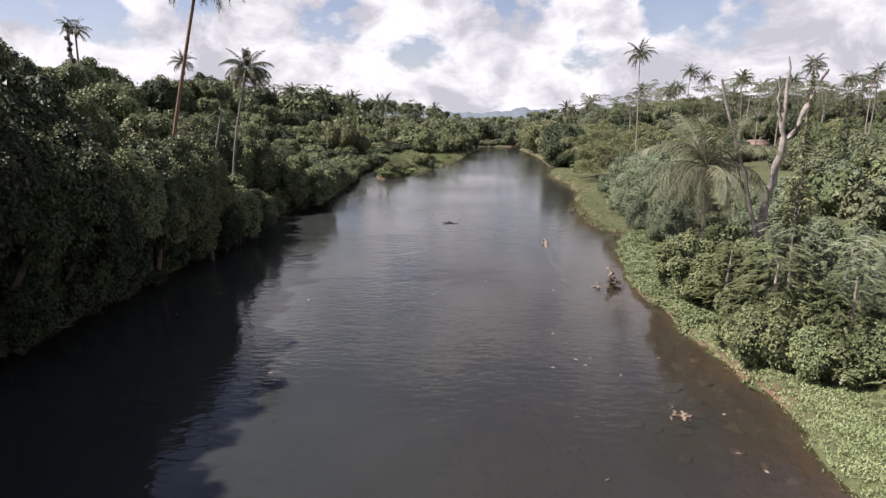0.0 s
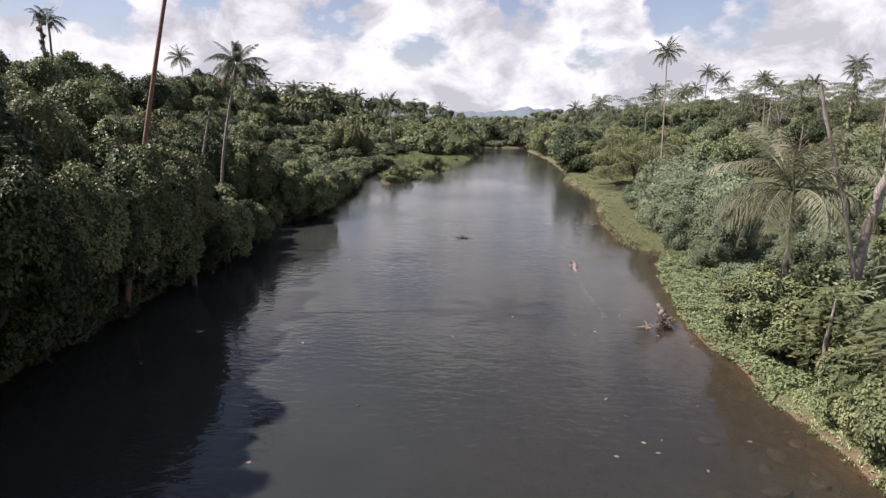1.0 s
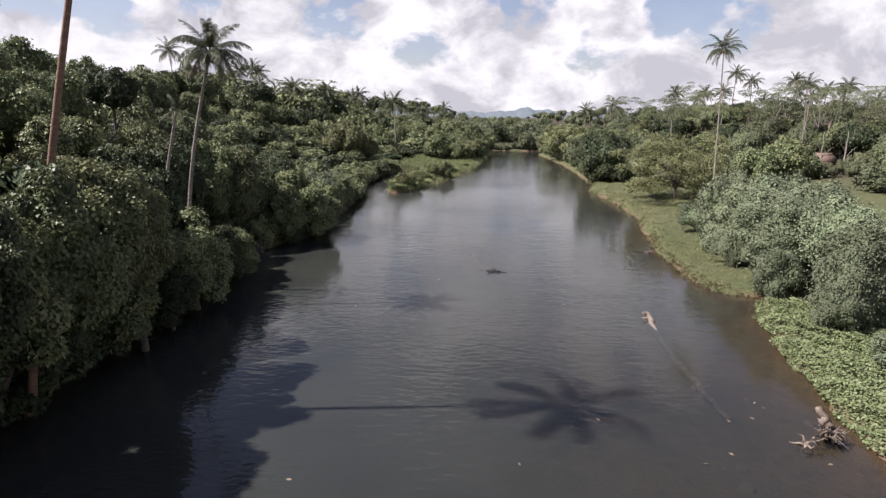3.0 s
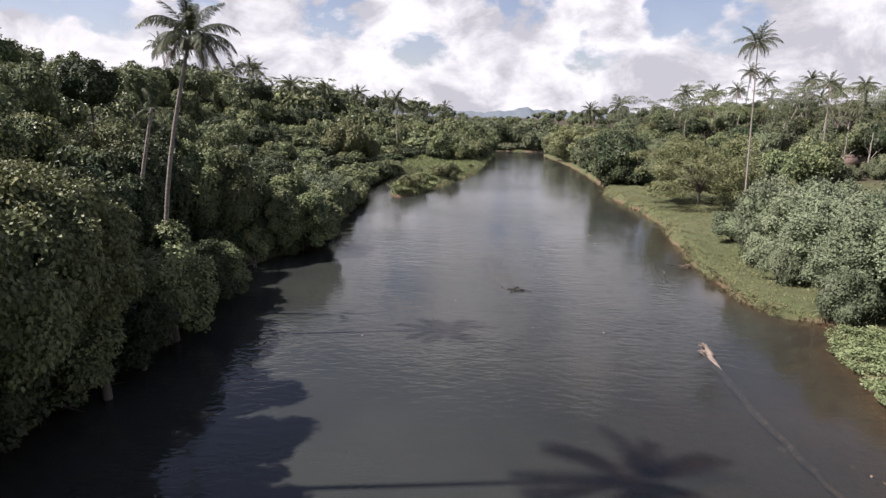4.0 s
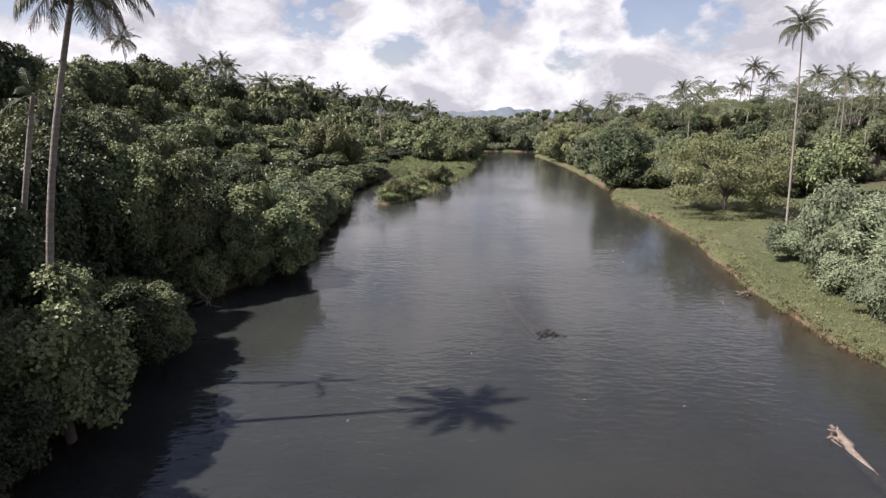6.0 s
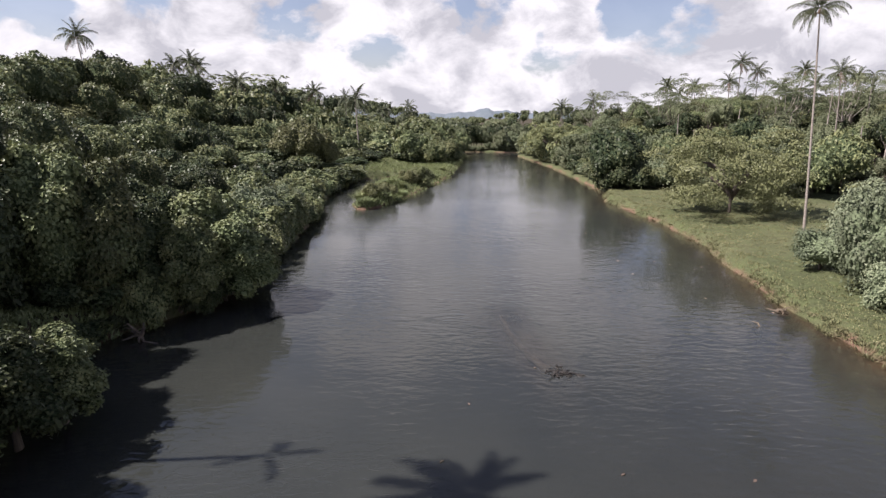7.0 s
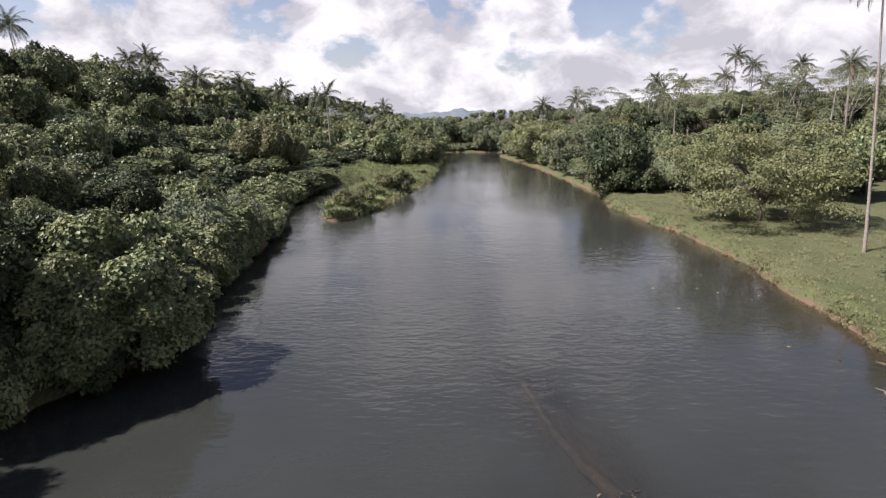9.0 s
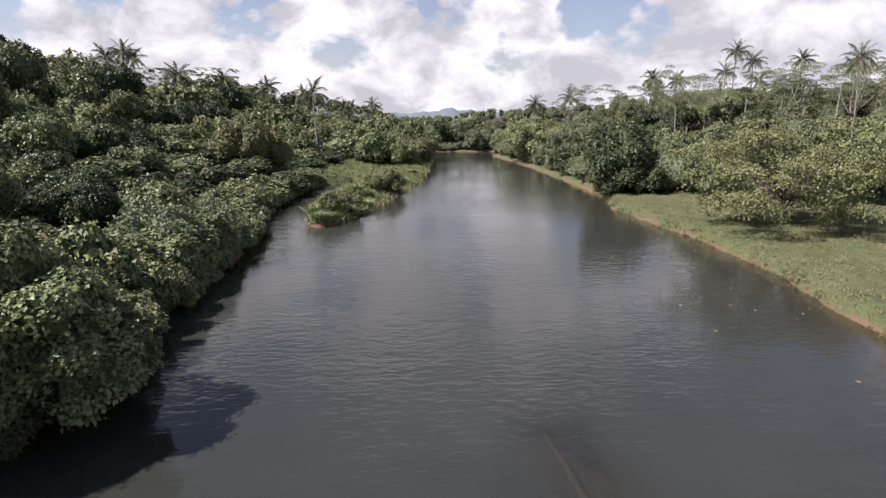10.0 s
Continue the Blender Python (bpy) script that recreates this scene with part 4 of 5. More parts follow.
# ---- the right bank ----
tree("spread", 20.6, 85.8, 8.7, "yellow", 6.4, lod=1, spin=20, label="wide spreading yellow-green tree on the grassy bank")
tree("dome", 16.8, 108.6, 8.3, "deep", 4.3, lod=1, label="dense dark green tree at the water's edge")
tree("bush", 14.9, 107.0, 4.6, "deep", 2.2, lod=1, label="dark green bush hanging over the water")
tree("bush", 17.6, 105.4, 4.4, "deep", 2.6, lod=1, label="dark green bush under the waterside tree")
tree("bush", 21.6, 105.0, 5.0, "grey", 2.4, lod=1)
tree("dome", 24.5, 103.0, 6.6, "mid", 3.0, lod=1)
tree("spread", 16.8, 158.0, 9.0, "mid", 6.2, lod=2, spin=70)
tree("spread", 20.0, 136.0, 7.4, "far", 5.0, lod=2, spin=150)
for x, y, top, r in ((15.6, 43.8, 3.9, 1.5), (16.8, 45.6, 5.6, 1.9), (17.8, 48.6, 6.6, 2.3), (16.2, 51.0, 6.0, 2.0), (18.6, 52.4, 6.6, 2.2), (16.9, 55.2, 6.2, 2.2), (17.4, 58.6, 6.0, 2.2), (17.0, 62.2, 5.8, 2.1), (18.6, 65.6, 5.6, 2.1), (19.6, 61.0, 5.9, 2.1), (19.8, 56.4, 6.2, 2.1), (15.0, 49.2, 3.0, 1.3), (14.9, 55.6, 2.8, 1.2), (14.9, 42.7, 2.6, 1.1), (15.6, 59.4, 3.0, 1.3), (16.0, 65.4, 3.4, 1.5), (20.6, 67.6, 5.6, 2.2), (21.6, 63.2, 6.2, 2.3), (21.6, 58.6, 6.0, 2.2)):
    tree("bush", x, y, top, "grey", r, lod=0 if y < 57 else 1, label="pale grey-green leafy bush on the river bank", group="pale bushes on the bank")


def right_woods(x, y):
    dr = x - float(along(RIGHT_BANK, min(y, 180)))
    return shore(x, y) < -1.0 and y < 186 and dr > (9 if y < 112 else 2.0) and x < 40 + 0.5 * y and not (40 < x < 60 and y < 124)


for x, y in scatter((14, 120, 97, 240), lambda x, y: 2.9 + 0.014 * max(0, path_distance(x, y) - 40), right_woods, rng, 6000):
    dr = x - float(along(RIGHT_BANK, min(y, 180)))
    top = float(np.interp(dr, [2, 10, 16, 26, 40, 70], [4.0, 5.4, 7.6, 12.2, 12.8, 14.0])) * rng.uniform(0.76, 1.16)
    kind = "dome" if top - float(ground_z(x, y)) > 3.4 else "bush"
    top *= float(np.interp(y, [100, 125, 142], [0.60, 0.72, 1.0]))
    if dr > 17 and y > 126 and rng.uniform() < 0.18:
        kind, top = "umbrella", rng.uniform(12.5, 16.5)
    tree(kind, x, y, top, rng.choice(["mid", "far", "yellow", "deep"], p=[0.34, 0.36, 0.12, 0.18]), rng.uniform(1.9, 3.2) if kind != "umbrella" else rng.uniform(0.8, 1.15), lod=2)
for x, y in scatter((26, 90, 8, 97), lambda x, y: 3.0, lambda x, y: x > 24 + 0.26 * max(0, y - 20) and not (x < 48 and y > 72), rng, 1500):
    kind = rng.choice(["bush", "feather"], p=[0.75, 0.25])
    tree(kind, x, y, float(ground_z(x, y)) + rng.uniform(2.0, 4.2) + 0.02 * x, rng.choice(["mid", "grey", "far"]), rng.uniform(1.4, 2.4) if kind == "bush" else None, lod=2)
for x, y in scatter((13.5, 27, 14, 40), lambda x, y: 2.0, lambda x, y: y < 34 or x > 21, rng, 500):
    kind = rng.choice(["bush", "feather"], p=[0.6, 0.4])
    tree(kind, x, y, float(ground_z(x, y)) + (rng.uniform(0.8, 1.7) if kind == "bush" else rng.uniform(2.2, 3.6)), rng.choice(["mid", "grey", "mid"]), rng.uniform(1.0, 1.5) if kind == "bush" else None, lod=1)
for x, y, top in ((48.5, 173, 19.6), (40, 160, 16.0), (44, 150, 16.0), (50, 156, 17.0), (57, 142, 17.4), (62, 146, 18.0), (66, 138, 17.4), (70, 146, 18.4), (75, 138, 17.0), (66, 126, 15.4), (80, 150, 18.2), (86, 144, 18.6), (61, 132, 16.6), (72, 128, 16.8), (34, 190, 16.4), (90, 132, 17.0), (78, 128, 16.4), (54, 146, 16.6)):
    tree("umbrella", x, y, top + 0.6, "far", 1.15, lod=1, label="tall pale-trunked umbrella tree with a thin layered crown")
# Low growth that closes the forest's foot on the right side.
for y in np.arange(108, 186, 2.0):
    x = float(along(RIGHT_BANK, min(y, 180))) + rng.uniform(2.0, 3.6) + (4 if y < 124 else 0)
    tree("bush", x, y, rng.uniform(2.4, 4.6), rng.choice(["mid", "grey", "far", "deep"]), rng.uniform(1.6, 2.4), lod=2)
for x in np.arange(27, 70, 2.2):
    y = 100 + rng.uniform(-2, 2) + 0.05 * x
    if not 42 < x < 58:
        tree("bush", x, y, rng.uniform(3.4, 6.0), rng.choice(["mid", "deep", "far"]), rng.uniform(1.8, 2.6), lod=2)
for x in np.arange(10, 70, 2.5):
    for y in (184.5, 203.5):
        if x > 14 or y > 200:
            tree("bush", x, y + rng.uniform(-1, 1), rng.uniform(5, 8), rng.choice(["mid", "far"]), 2.6, lod=2)
for x in np.arange(-8, 14, 1.6):
    tree("bush", x, 202.4 + rng.uniform(-0.6, 0.8), rng.uniform(1.6, 2.6), "far", 1.6, lod=2)
    tree("dome", x, 208.0 + rng.uniform(-2, 3), rng.uniform(4.5, 7.5), rng.choice(["far", "mid", "deep"]), 2.4, lod=2)

# Far woods beyond the bend.
rng = np.random.default_rng(23)
for i in range(760):
    y = 208 + 700 * rng.uniform(0, 1) ** 1.6
    x = rng.uniform(-1, 1) * (100 + 0.72 * y) + 0.02 * y
    rise = float(ease((abs(x - 6) - 14) / 60))
    top = (7.5 + 7.6 * rise + 4.5 * float(ease((-x - 20) / 60))) * rng.uniform(0.82, 1.15) + 3 * float(ease((y - 260) / 300))
    leaf, r = rng.choice(["far", "mid", "deep"], p=[0.5, 0.3, 0.2]), rng.uniform(2.4, 4.2)
    if rng.uniform() < 0.06 and rise > 0.5:
        tree("umbrella", x, y, top + 2.5, leaf)
    else:
        tree("dome", x, y, top, leaf, r)


def join_placed(items):
    """Meshes at their places as one: vertices, quads and a tone for each vertex."""
    vs, fs, tones, kinds, base = [], [], [], [], 0
    for me, m, tone in items:
        n = len(me.vertices)
        co = np.empty(n * 3, np.float32)
        me.vertices.foreach_get("co", co)
        idx = np.empty(len(me.loops), np.int32)
        me.loops.foreach_get("vertex_index", idx)
        a = np.array(m)
        vs.append(co.reshape(-1, 3) @ a[:3, :3].T + a[:3, 3])
        fs.append(idx.reshape(-1, len(idx) // len(me.polygons)) + base)
        tones.append(np.full(n, tone, np.float32))
        kind = np.empty(len(me.polygons), np.int32)
        me.polygons.foreach_get("material_index", kind)
        kinds.append(kind)
        base += n
    return np.concatenate(vs), np.concatenate(fs), np.concatenate(tones), np.concatenate(kinds)


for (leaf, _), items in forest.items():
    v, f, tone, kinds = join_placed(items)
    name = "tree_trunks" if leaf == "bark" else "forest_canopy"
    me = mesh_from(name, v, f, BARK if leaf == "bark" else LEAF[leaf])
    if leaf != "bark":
        me.materials.append(INNER_SHADE[LEAF[leaf]])
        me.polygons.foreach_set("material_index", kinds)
    attr = me.attributes.new("tone", "FLOAT", "POINT")
    attr.data.foreach_set("value", tone)
    tagged(new(name, me), "thin trunks standing in the distant forest" if leaf == "bark" else "%s crowns of the distant river forest" % WORDS[leaf], "forest", kind="stuff")


# ---- bank plants ----
rng = np.random.default_rng(41)


def spots(area, count, want):
    x, y = rng.uniform(area[0], area[1], count * 3), rng.uniform(area[2], area[3], count * 3)
    ok = want(x, y)
    return x[ok][:count], y[ok][:count]


def blades(x, y, tall, width, per, material, name, lean=0.35):
    """Tufts of grass: bent blades, each a quad."""
    x, y = np.repeat(x, per), np.repeat(y, per)
    n = len(x)
    z = ground_z(x, y)
    p = np.stack([x + rng.normal(0, 0.08, n), y + rng.normal(0, 0.08, n), np.maximum(z, -0.05) - 0.02], 1)
    ways = unit(np.stack([rng.normal(0, lean, n), rng.normal(0, lean, n), np.ones(n)], 1))
    v, f = leaves(p, ways, tall, width, rng, 0.2)
    return mesh_from(name, v, f, material)


def bank_grass(x, y):
    d = -shore(x, y)
    return (d > -0.05) & (d < 16) & (x > 0)


x, y = spots((11, 26, 46, 112), 8000, lambda x, y: bank_grass(x, y) & (rng.uniform(size=x.shape) < 0.12 + 0.5 * (wave(x, y, 0.5, 1) + 0.5 * wave(x, y, 1.7, 2) > 0.3) + 0.98 * (-shore(x, y) < 0.9)))
tagged(new("grass", blades(x, y, 0.17, 0.014, 6, LEAF["grass"], "grass")), "short olive-green grass on the river bank", "grass", kind="stuff")
x, y = spots((10.5, 19, 4, 27), 7000, lambda x, y: (shore(x, y) < 0.2) & (rng.uniform(size=x.shape) < 0.35 + 0.65 * (shore(x, y) > -2.5)))
tagged(new("grass", blades(x, y, 0.17, 0.016, 9, LEAF["creeper"], "grass", 0.8)), "fresh green weeds along the water's edge", "grass", kind="stuff")
x, y = spots((-22, 0, 91, 198), 8000, lambda x, y: (shore(x, y) < 0.3) & (x > np.where(y > 112, -22, along(SPIT_LEFT, y))))
tagged(new("grass", blades(x, y, 0.42, 0.05, 5, LEAF["reed"], "grass")), "tall yellow-green grass on the low spit", "grass", kind="stuff")

x, y = spots((11, 17, 46, 112), 2600, lambda x, y: (x > 0) & (np.abs(shore(x, y) + 0.1) < 0.28) & ((y < 66) | (y > 101) | (wave(x, y, 0.6, 4) > 0.1)))
tagged(new("grass", blades(x, y, 0.34, 0.022, 6, LEAF["grass"], "grass", 0.6)), "long grass hanging over the low river bank", "grass", kind="stuff")

# Broad-leaved weeds in patches on the open grass.
cx, cy = spots((11.5, 26, 47, 112), 260, lambda x, y: bank_grass(x, y) & ((wave(x, y, 0.42, 8) > 0.15) | (-shore(x, y) < 1.2)))
n = len(cx) * 26
size = np.repeat(rng.uniform(0.25, 0.75, len(cx)), 26)
x, y = np.repeat(cx, 26) + rng.normal(size=n) * size * 0.6, np.repeat(cy, 26) + rng.normal(size=n) * size * 0.6
p = np.stack([x, y, np.maximum(ground_z(x, y), 0.02) + rng.uniform(0.02, 0.55, n) * size], 1)
v, f = leaves(p, unit(rng.normal(size=(n, 3)) * (1, 1, 0.5) + (0, 0, 0.3)), 0.09, 0.036, rng, 0.2)
tagged(new("weeds", mesh_from("weeds", v, f, LEAF["grass"])), "patches of low yellow-green weeds on the grassy bank", "weeds", kind="stuff")

x, y = spots((-25, -18.5, 48, 58), 2500, lambda x, y: (shore(x, y) < 0.1))
tagged(new("grass", blades(x, y, 0.4, 0.04, 5, LEAF["creeper"], "grass")), "shaded green grass in a notch of the forested bank", "grass", kind="stuff")

# Creepers that cover the bank in a carpet of broad leaves.
x, y = spots((10.5, 24, 25, 47.5), 58000, lambda x, y: (shore(x, y) < 0.25) & (y > 26 + 0.35 * (x - 11)) & (rng.uniform(size=x.shape) < 1.15 - 0.09 * np.maximum(0, x - 13)))
n = len(x)
hum = 0.16 + 0.12 * wave(x, y, 1.7, 6) + 0.08 * wave(x, y, 4.1, 2)
p = np.stack([x, y, np.maximum(ground_z(x, y), 0.02) + np.maximum(0.04, hum + rng.uniform(-0.08, 0.12, n))], 1)
ways = unit(np.stack([rng.normal(size=n), rng.normal(size=n), rng.normal(0.15, 0.3, n)], 1))
v, f = leaves(p, ways, 0.112, 0.052, rng, 0.15)
tagged(new("creeper", mesh_from("creeper", v, f, LEAF["creeper"])), "bright green broad-leaved creeper carpeting the river bank", "creeper", kind="stuff")


def reed_clump(x, y, tall, leaf="reed", label="clump of tall arching yellow-green reeds at the water's edge"):
    r = np.random.default_rng(int(abs(x * 31 + y * 17)))
    n = 220
    a, e = r.uniform(0, 6.28, n), r.uniform(0.15, 0.95, n)
    p = np.stack([0.35 * r.normal(size=n), 0.35 * r.normal(size=n), np.zeros(n)], 1)
    ways = np.stack([np.cos(a) * e, np.sin(a) * e, np.ones(n)], 1)
    mid = p + unit(ways) * tall * r.uniform(0.4, 0.6, (n, 1))
    side = unit(np.cross(ways, np.array([[0, 0, 1.0]]))) * 0.05 * tall / 1.5
    tip = mid + unit(ways + np.array([[0, 0, -0.7]])) * tall * r.uniform(0.3, 0.5, (n, 1)) + np.stack([np.cos(a), np.sin(a), np.zeros(n)], 1) * 0.2 * tall
    v = np.stack([p - side, p + side, mid + side, mid - side, mid - side, mid + side, tip + side * 0.15, tip - side * 0.15], 1).reshape(-1, 3)
    f = np.concatenate([np.arange(n)[:, None] * 8 + np.array([[0, 1, 2, 3]]), np.arange(n)[:, None] * 8 + np.array([[4, 5, 6, 7]])])
    ob = new("reed_clump", mesh_from("reed_clump", v, f, LEAF[leaf]))
    ob.location = (x, y, float(ground_z(x, y)) - 0.03)
    tagged(ob, label, "reeds", "reed clumps along the river")


for x, y, t in ((-14.3, 92.6, 1.7), (-13.6, 93.6, 1.2), (-14.9, 94.8, 2.3), (-13.4, 95.6, 2.2), (-14.8, 97.4, 2.4), (-12.2, 97.2, 1.6), (-12.9, 99.0, 2.0), (-11.3, 101.5, 1.3), (-14.6, 101.5, 2.2), (-11.6, 106.5, 1.6), (-13.0, 109, 2.2), (-10.4, 112, 2.2), (-9.0, 113, 1.8), (-12, 117, 1.8), (-8.0, 121, 1.5), (-14, 105, 1.8), (-10, 128, 1.8), (-6.5, 133, 1.5)):
    reed_clump(x, y, t * (0.66 if y > 90 else 1.0))
for x, y, h in ((-13.8, 96.2, 1.9), (-12.6, 98.4, 1.6), (-9.4, 112.6, 2.4), (-11.0, 111.4, 2.0), (-8.0, 150, 4.0), (-6.0, 156, 4.6), (-10, 160, 6.0), (-13, 152, 6.0), (-4.6, 166, 4.5), (-9, 170, 7.5), (-5, 176, 5.0), (-8, 184, 8.0), (-14, 172, 9.0), (-3.5, 188, 5.0), (-13, 190, 9.0)):
    tree("bush", x, y, 0.4 + h, "mid" if y > 140 else "yellow", 0.62 * h + 0.2, lod=1, label="green bush on the low grassy spit")

# ---- driftwood, logs and stones ----


def roots(count, reach, thick, r, up=0.5, sides=5, strew=0.0):
    """A tangle of bent tapering roots round a point; strew: how far apart they start, which makes a flat matted heap."""
    out = []
    for _ in range(count):
        a, e = r.uniform(0, 6.28), r.uniform(-0.5, up + 0.4)
        d = np.array([math.cos(a) * math.cos(e), math.sin(a) * math.cos(e), math.sin(e)])
        k = reach * r.uniform(0.5, 1.1)
        pts = [np.zeros(3), d * k * 0.35 + r.normal(size=3) * 0.07 * k, d * k * 0.7 + r.normal(size=3) * 0.14 * k, d * k + r.normal(size=3) * 0.2 * k]
        if strew:
            pts = (np.array(pts) + r.normal(size=3) * strew) * np.array([1, 1, 0.28])
        out.append(tube(pts, [thick, thick * 0.7, thick * 0.45, thick * 0.12], sides))
    return out


def driftwood(x, y, z, reach, count, thick, label, material, trunk=None, trunk_rad=(0.2, 0.1), cat="driftwood", strew=0.0):
    r = np.random.default_rng(int(abs(x * 100 + y * 10)))
    ob = new("driftwood")
    ob.location = (x, y, z)
    tagged(ob, label, cat)
    part("root_tangle", mesh_from("root_tangle", *join(roots(count, reach, thick, r, strew=strew)), material, True), ob, "gnarled weathered root tangle")
    if trunk:
        pts = np.array(trunk, float) - np.array([x, y, z])
        s = np.linspace(0, 1, 14)
        base = np.stack([np.interp(s, np.linspace(0, 1, len(pts)), pts[:, k]) for k in range(3)], 1)
        base[1:-1] += r.normal(size=(12, 3)) * np.array([0.05, 0.05, 0.015])
        part("log", mesh_from("log", *tube(base, np.interp(s, [0, 1], trunk_rad), 8, 0.14, r), material, True), ob, "long sunken tapering log")
    return ob


driftwood(9.55, 33.6, 0.25, 0.50, 80, 0.055, "weathered root snag standing out of the shallow water", WOOD_WET, trunk=((9.5, 33.7, 0.1), (9.42, 33.85, 0.55), (9.3, 34.0, 0.95)), trunk_rad=(0.22, 0.12))
driftwood(8.6, 33.2, 0.05, 0.4, 8, 0.06, "small dark root stub poking out of the water", WOOD_WET)
driftwood(6.75, 45.1, 0.02, 0.5, 10, 0.09, "long half-sunken log with its pale broken root end above water", WOOD_WET, trunk=((6.8, 45.2, 0.08), (6.75, 44.2, -0.13), (6.7, 40.5, -0.19), (6.8, 37.2, -0.19), (7.1, 35.2, -0.32)), trunk_rad=(0.19, 0.10))
driftwood(-1.3, 53.15, -0.10, 0.42, 300, 0.036, "dark matted heap of rotten roots just under the water", WOOD_ROT, strew=0.24)
driftwood(-1.55, 53.5, -0.30, 0.5, 20, 0.045, "sunken tree trunk with broken roots under the water", WOOD_SUNK, trunk=((-1.6, 53.7, -0.2), (-2.2, 55.2, -0.18), (-2.7, 57.6, -0.16), (-2.9, 60.4, -0.3)), trunk_rad=(0.19, 0.08))
driftwood(-2.4, 59.8, -0.16, 0.4, 40, 0.05, "dark sunken branches under the river surface", WOOD_ROT, strew=0.2)
driftwood(11.1, 60.3, 0.08, 0.4, 14, 0.07, "dark rotten stump at the river's edge", WOOD_SUNK, trunk=((11.1, 60.3, 0.1), (10.8, 60.9, -0.06), (10.2, 62.2, -0.25)), trunk_rad=(0.13, 0.06))
driftwood(9.0, 58.2, -0.4, 0.8, 14, 0.07, "dark sunken branches under the river surface", WOOD_SUNK)
driftwood(-18.6, 56.0, 0.2, 0.9, 10, 0.08, "pale fallen branches lying at the shaded bank", WOOD_WET)


def stone(x, y, size, r):
    v, f = blob((0, 0, 0), (size, size * r.uniform(0.7, 1.0), size * r.uniform(0.45, 0.65)), r)
    ob = new("stone", mesh_from("stone", v, f, STONE, True))
    ob.matrix_basis = pose(x, y, float(ground_z(x, y)) - size * 0.12, 0, 0, r.uniform(0, 360))
    tagged(ob, "rounded brown stone under the shallow clear water", "stone", "stones in the shallows")


r = np.random.default_rng(5)
for x, y, s in ((9.1, 21.4, 0.42), (9.9, 23.0, 0.36), (9.6, 20.4, 0.34), (9.4, 19.5, 0.36), (8.6, 18.5, 0.34), (8.2, 24.0, 0.34), (10.4, 21.6, 0.3), (9.3, 22.4, 0.3), (10.2, 18.6, 0.28), (8.8, 20.2, 0.25), (10.8, 23.6, 0.28), (9.8, 17.2, 0.26), (8.2, 17.0, 0.26), (10.9, 19.6, 0.24), (7.6, 21.2, 0.28), (7.2, 19.0, 0.3)):
    stone(x, y, s, r)
for _ in range(40):
    x, y = r.uniform(4.5, 11.4), r.uniform(12, 40)
    if shore(x, y) > 0.4:
        stone(x, y, r.uniform(0.10, 0.28), r)

# Fallen leaves afloat.
v, f = leaves(np.zeros((1, 3)), np.array([[1.0, 0, 0]]), 0.16, 0.05, np.random.default_rng(1), 0.0)
FLOAT = mesh_from("floating_leaf", v, f, LEAF["dry"])
for i in range(60):
    x, y = (r.uniform(5, 11), r.uniform(14, 36)) if i < 24 else (r.uniform(6, 13), r.uniform(60, 82)) if i < 44 else (r.uniform(-14, 6), r.uniform(20, 75))
    if shore(x, y) > 0.3:
        ob = new("floating_leaf", FLOAT)
        ob.matrix_basis = pose(x, y, 0.012, 0, 0, r.uniform(0, 360))
        tagged(ob, "dry fallen leaf floating on the river", "leaf", "leaves afloat")
rr = np.random.default_rng(8)
pts = np.stack([rr.normal(0, 0.16, 26), rr.normal(0, 0.10, 26), rr.uniform(0.01, 0.05, 26)], 1)
ob = new("leaf_litter", mesh_from("leaf_litter", *leaves(pts, rr.normal(size=(26, 3)) * (1, 1, 0.1), 0.2, 0.06, rr, 0.0), LEAF["dry"]))
ob.location = (8.55, 18.7, 0.0)
tagged(ob, "small raft of pale dry leaves on the water", "leaf litter")

# ---- dead trees and climbers on the right bank ----


def dead_tree(x, y, limbs, label):
    """A bare bleached trunk: limbs are lists of (x, y, z, radius) in metres from the foot."""
    z = float(ground_z(x, y))
    ob = new("dead_tree")
    ob.location = (x, y, z - 0.3)
    tagged(ob, label, "dead tree", "dead trees on the bank")
    rr = np.random.default_rng(int(x * 10))
    for i, limb in enumerate(limbs):
        a = np.array(limb, float)
        s = np.linspace(0, 1, 10)
        k = np.linspace(0, 1, len(a))
        q = np.stack([np.interp(s, k, a[:, j]) for j in range(4)], 1)
        q[1:-1, :3] += rr.normal(size=(8, 3)) * 0.05
        part("trunk" if i == 0 else "limb", mesh_from("limb", *tube(q[:, :3], q[:, 3] * 0.78, 8, 0.16, rr), BARK_PALE, True), ob)


dead_tree(15.6, 29.0, [[(0, 0, 0, 0.14), (-0.4, 0, 3.0, 0.125), (-1.2, 0, 6.0, 0.11), (-2.2, 0, 8.7, 0.095), (-2.9, 0, 11.0, 0.07)]], "bare leaning dead trunk with peeling bark")
dead_tree(15.5, 29.8, [[(0, 0, 0, 0.25), (0.1, 0, 4.0, 0.22), (0.3, 0, 6.4, 0.21), (0.6, 0, 8.4, 0.19)], [(0.55, 0, 7.8, 0.16), (0.5, 0, 9.6, 0.12), (0.45, 0, 11.6, 0.07), (0.4, 0, 12.1, 0.03)], [(0.5, 0, 8.6, 0.11), (0.3, 0, 9.6, 0.09), (0.1, 0, 11.2, 0.05)], [(0.6, 0, 8.0, 0.18), (1.4, 0.1, 9.6, 0.15), (2.3, 0.2, 11.5, 0.09)]], "bleached forked dead tree with broken tops")


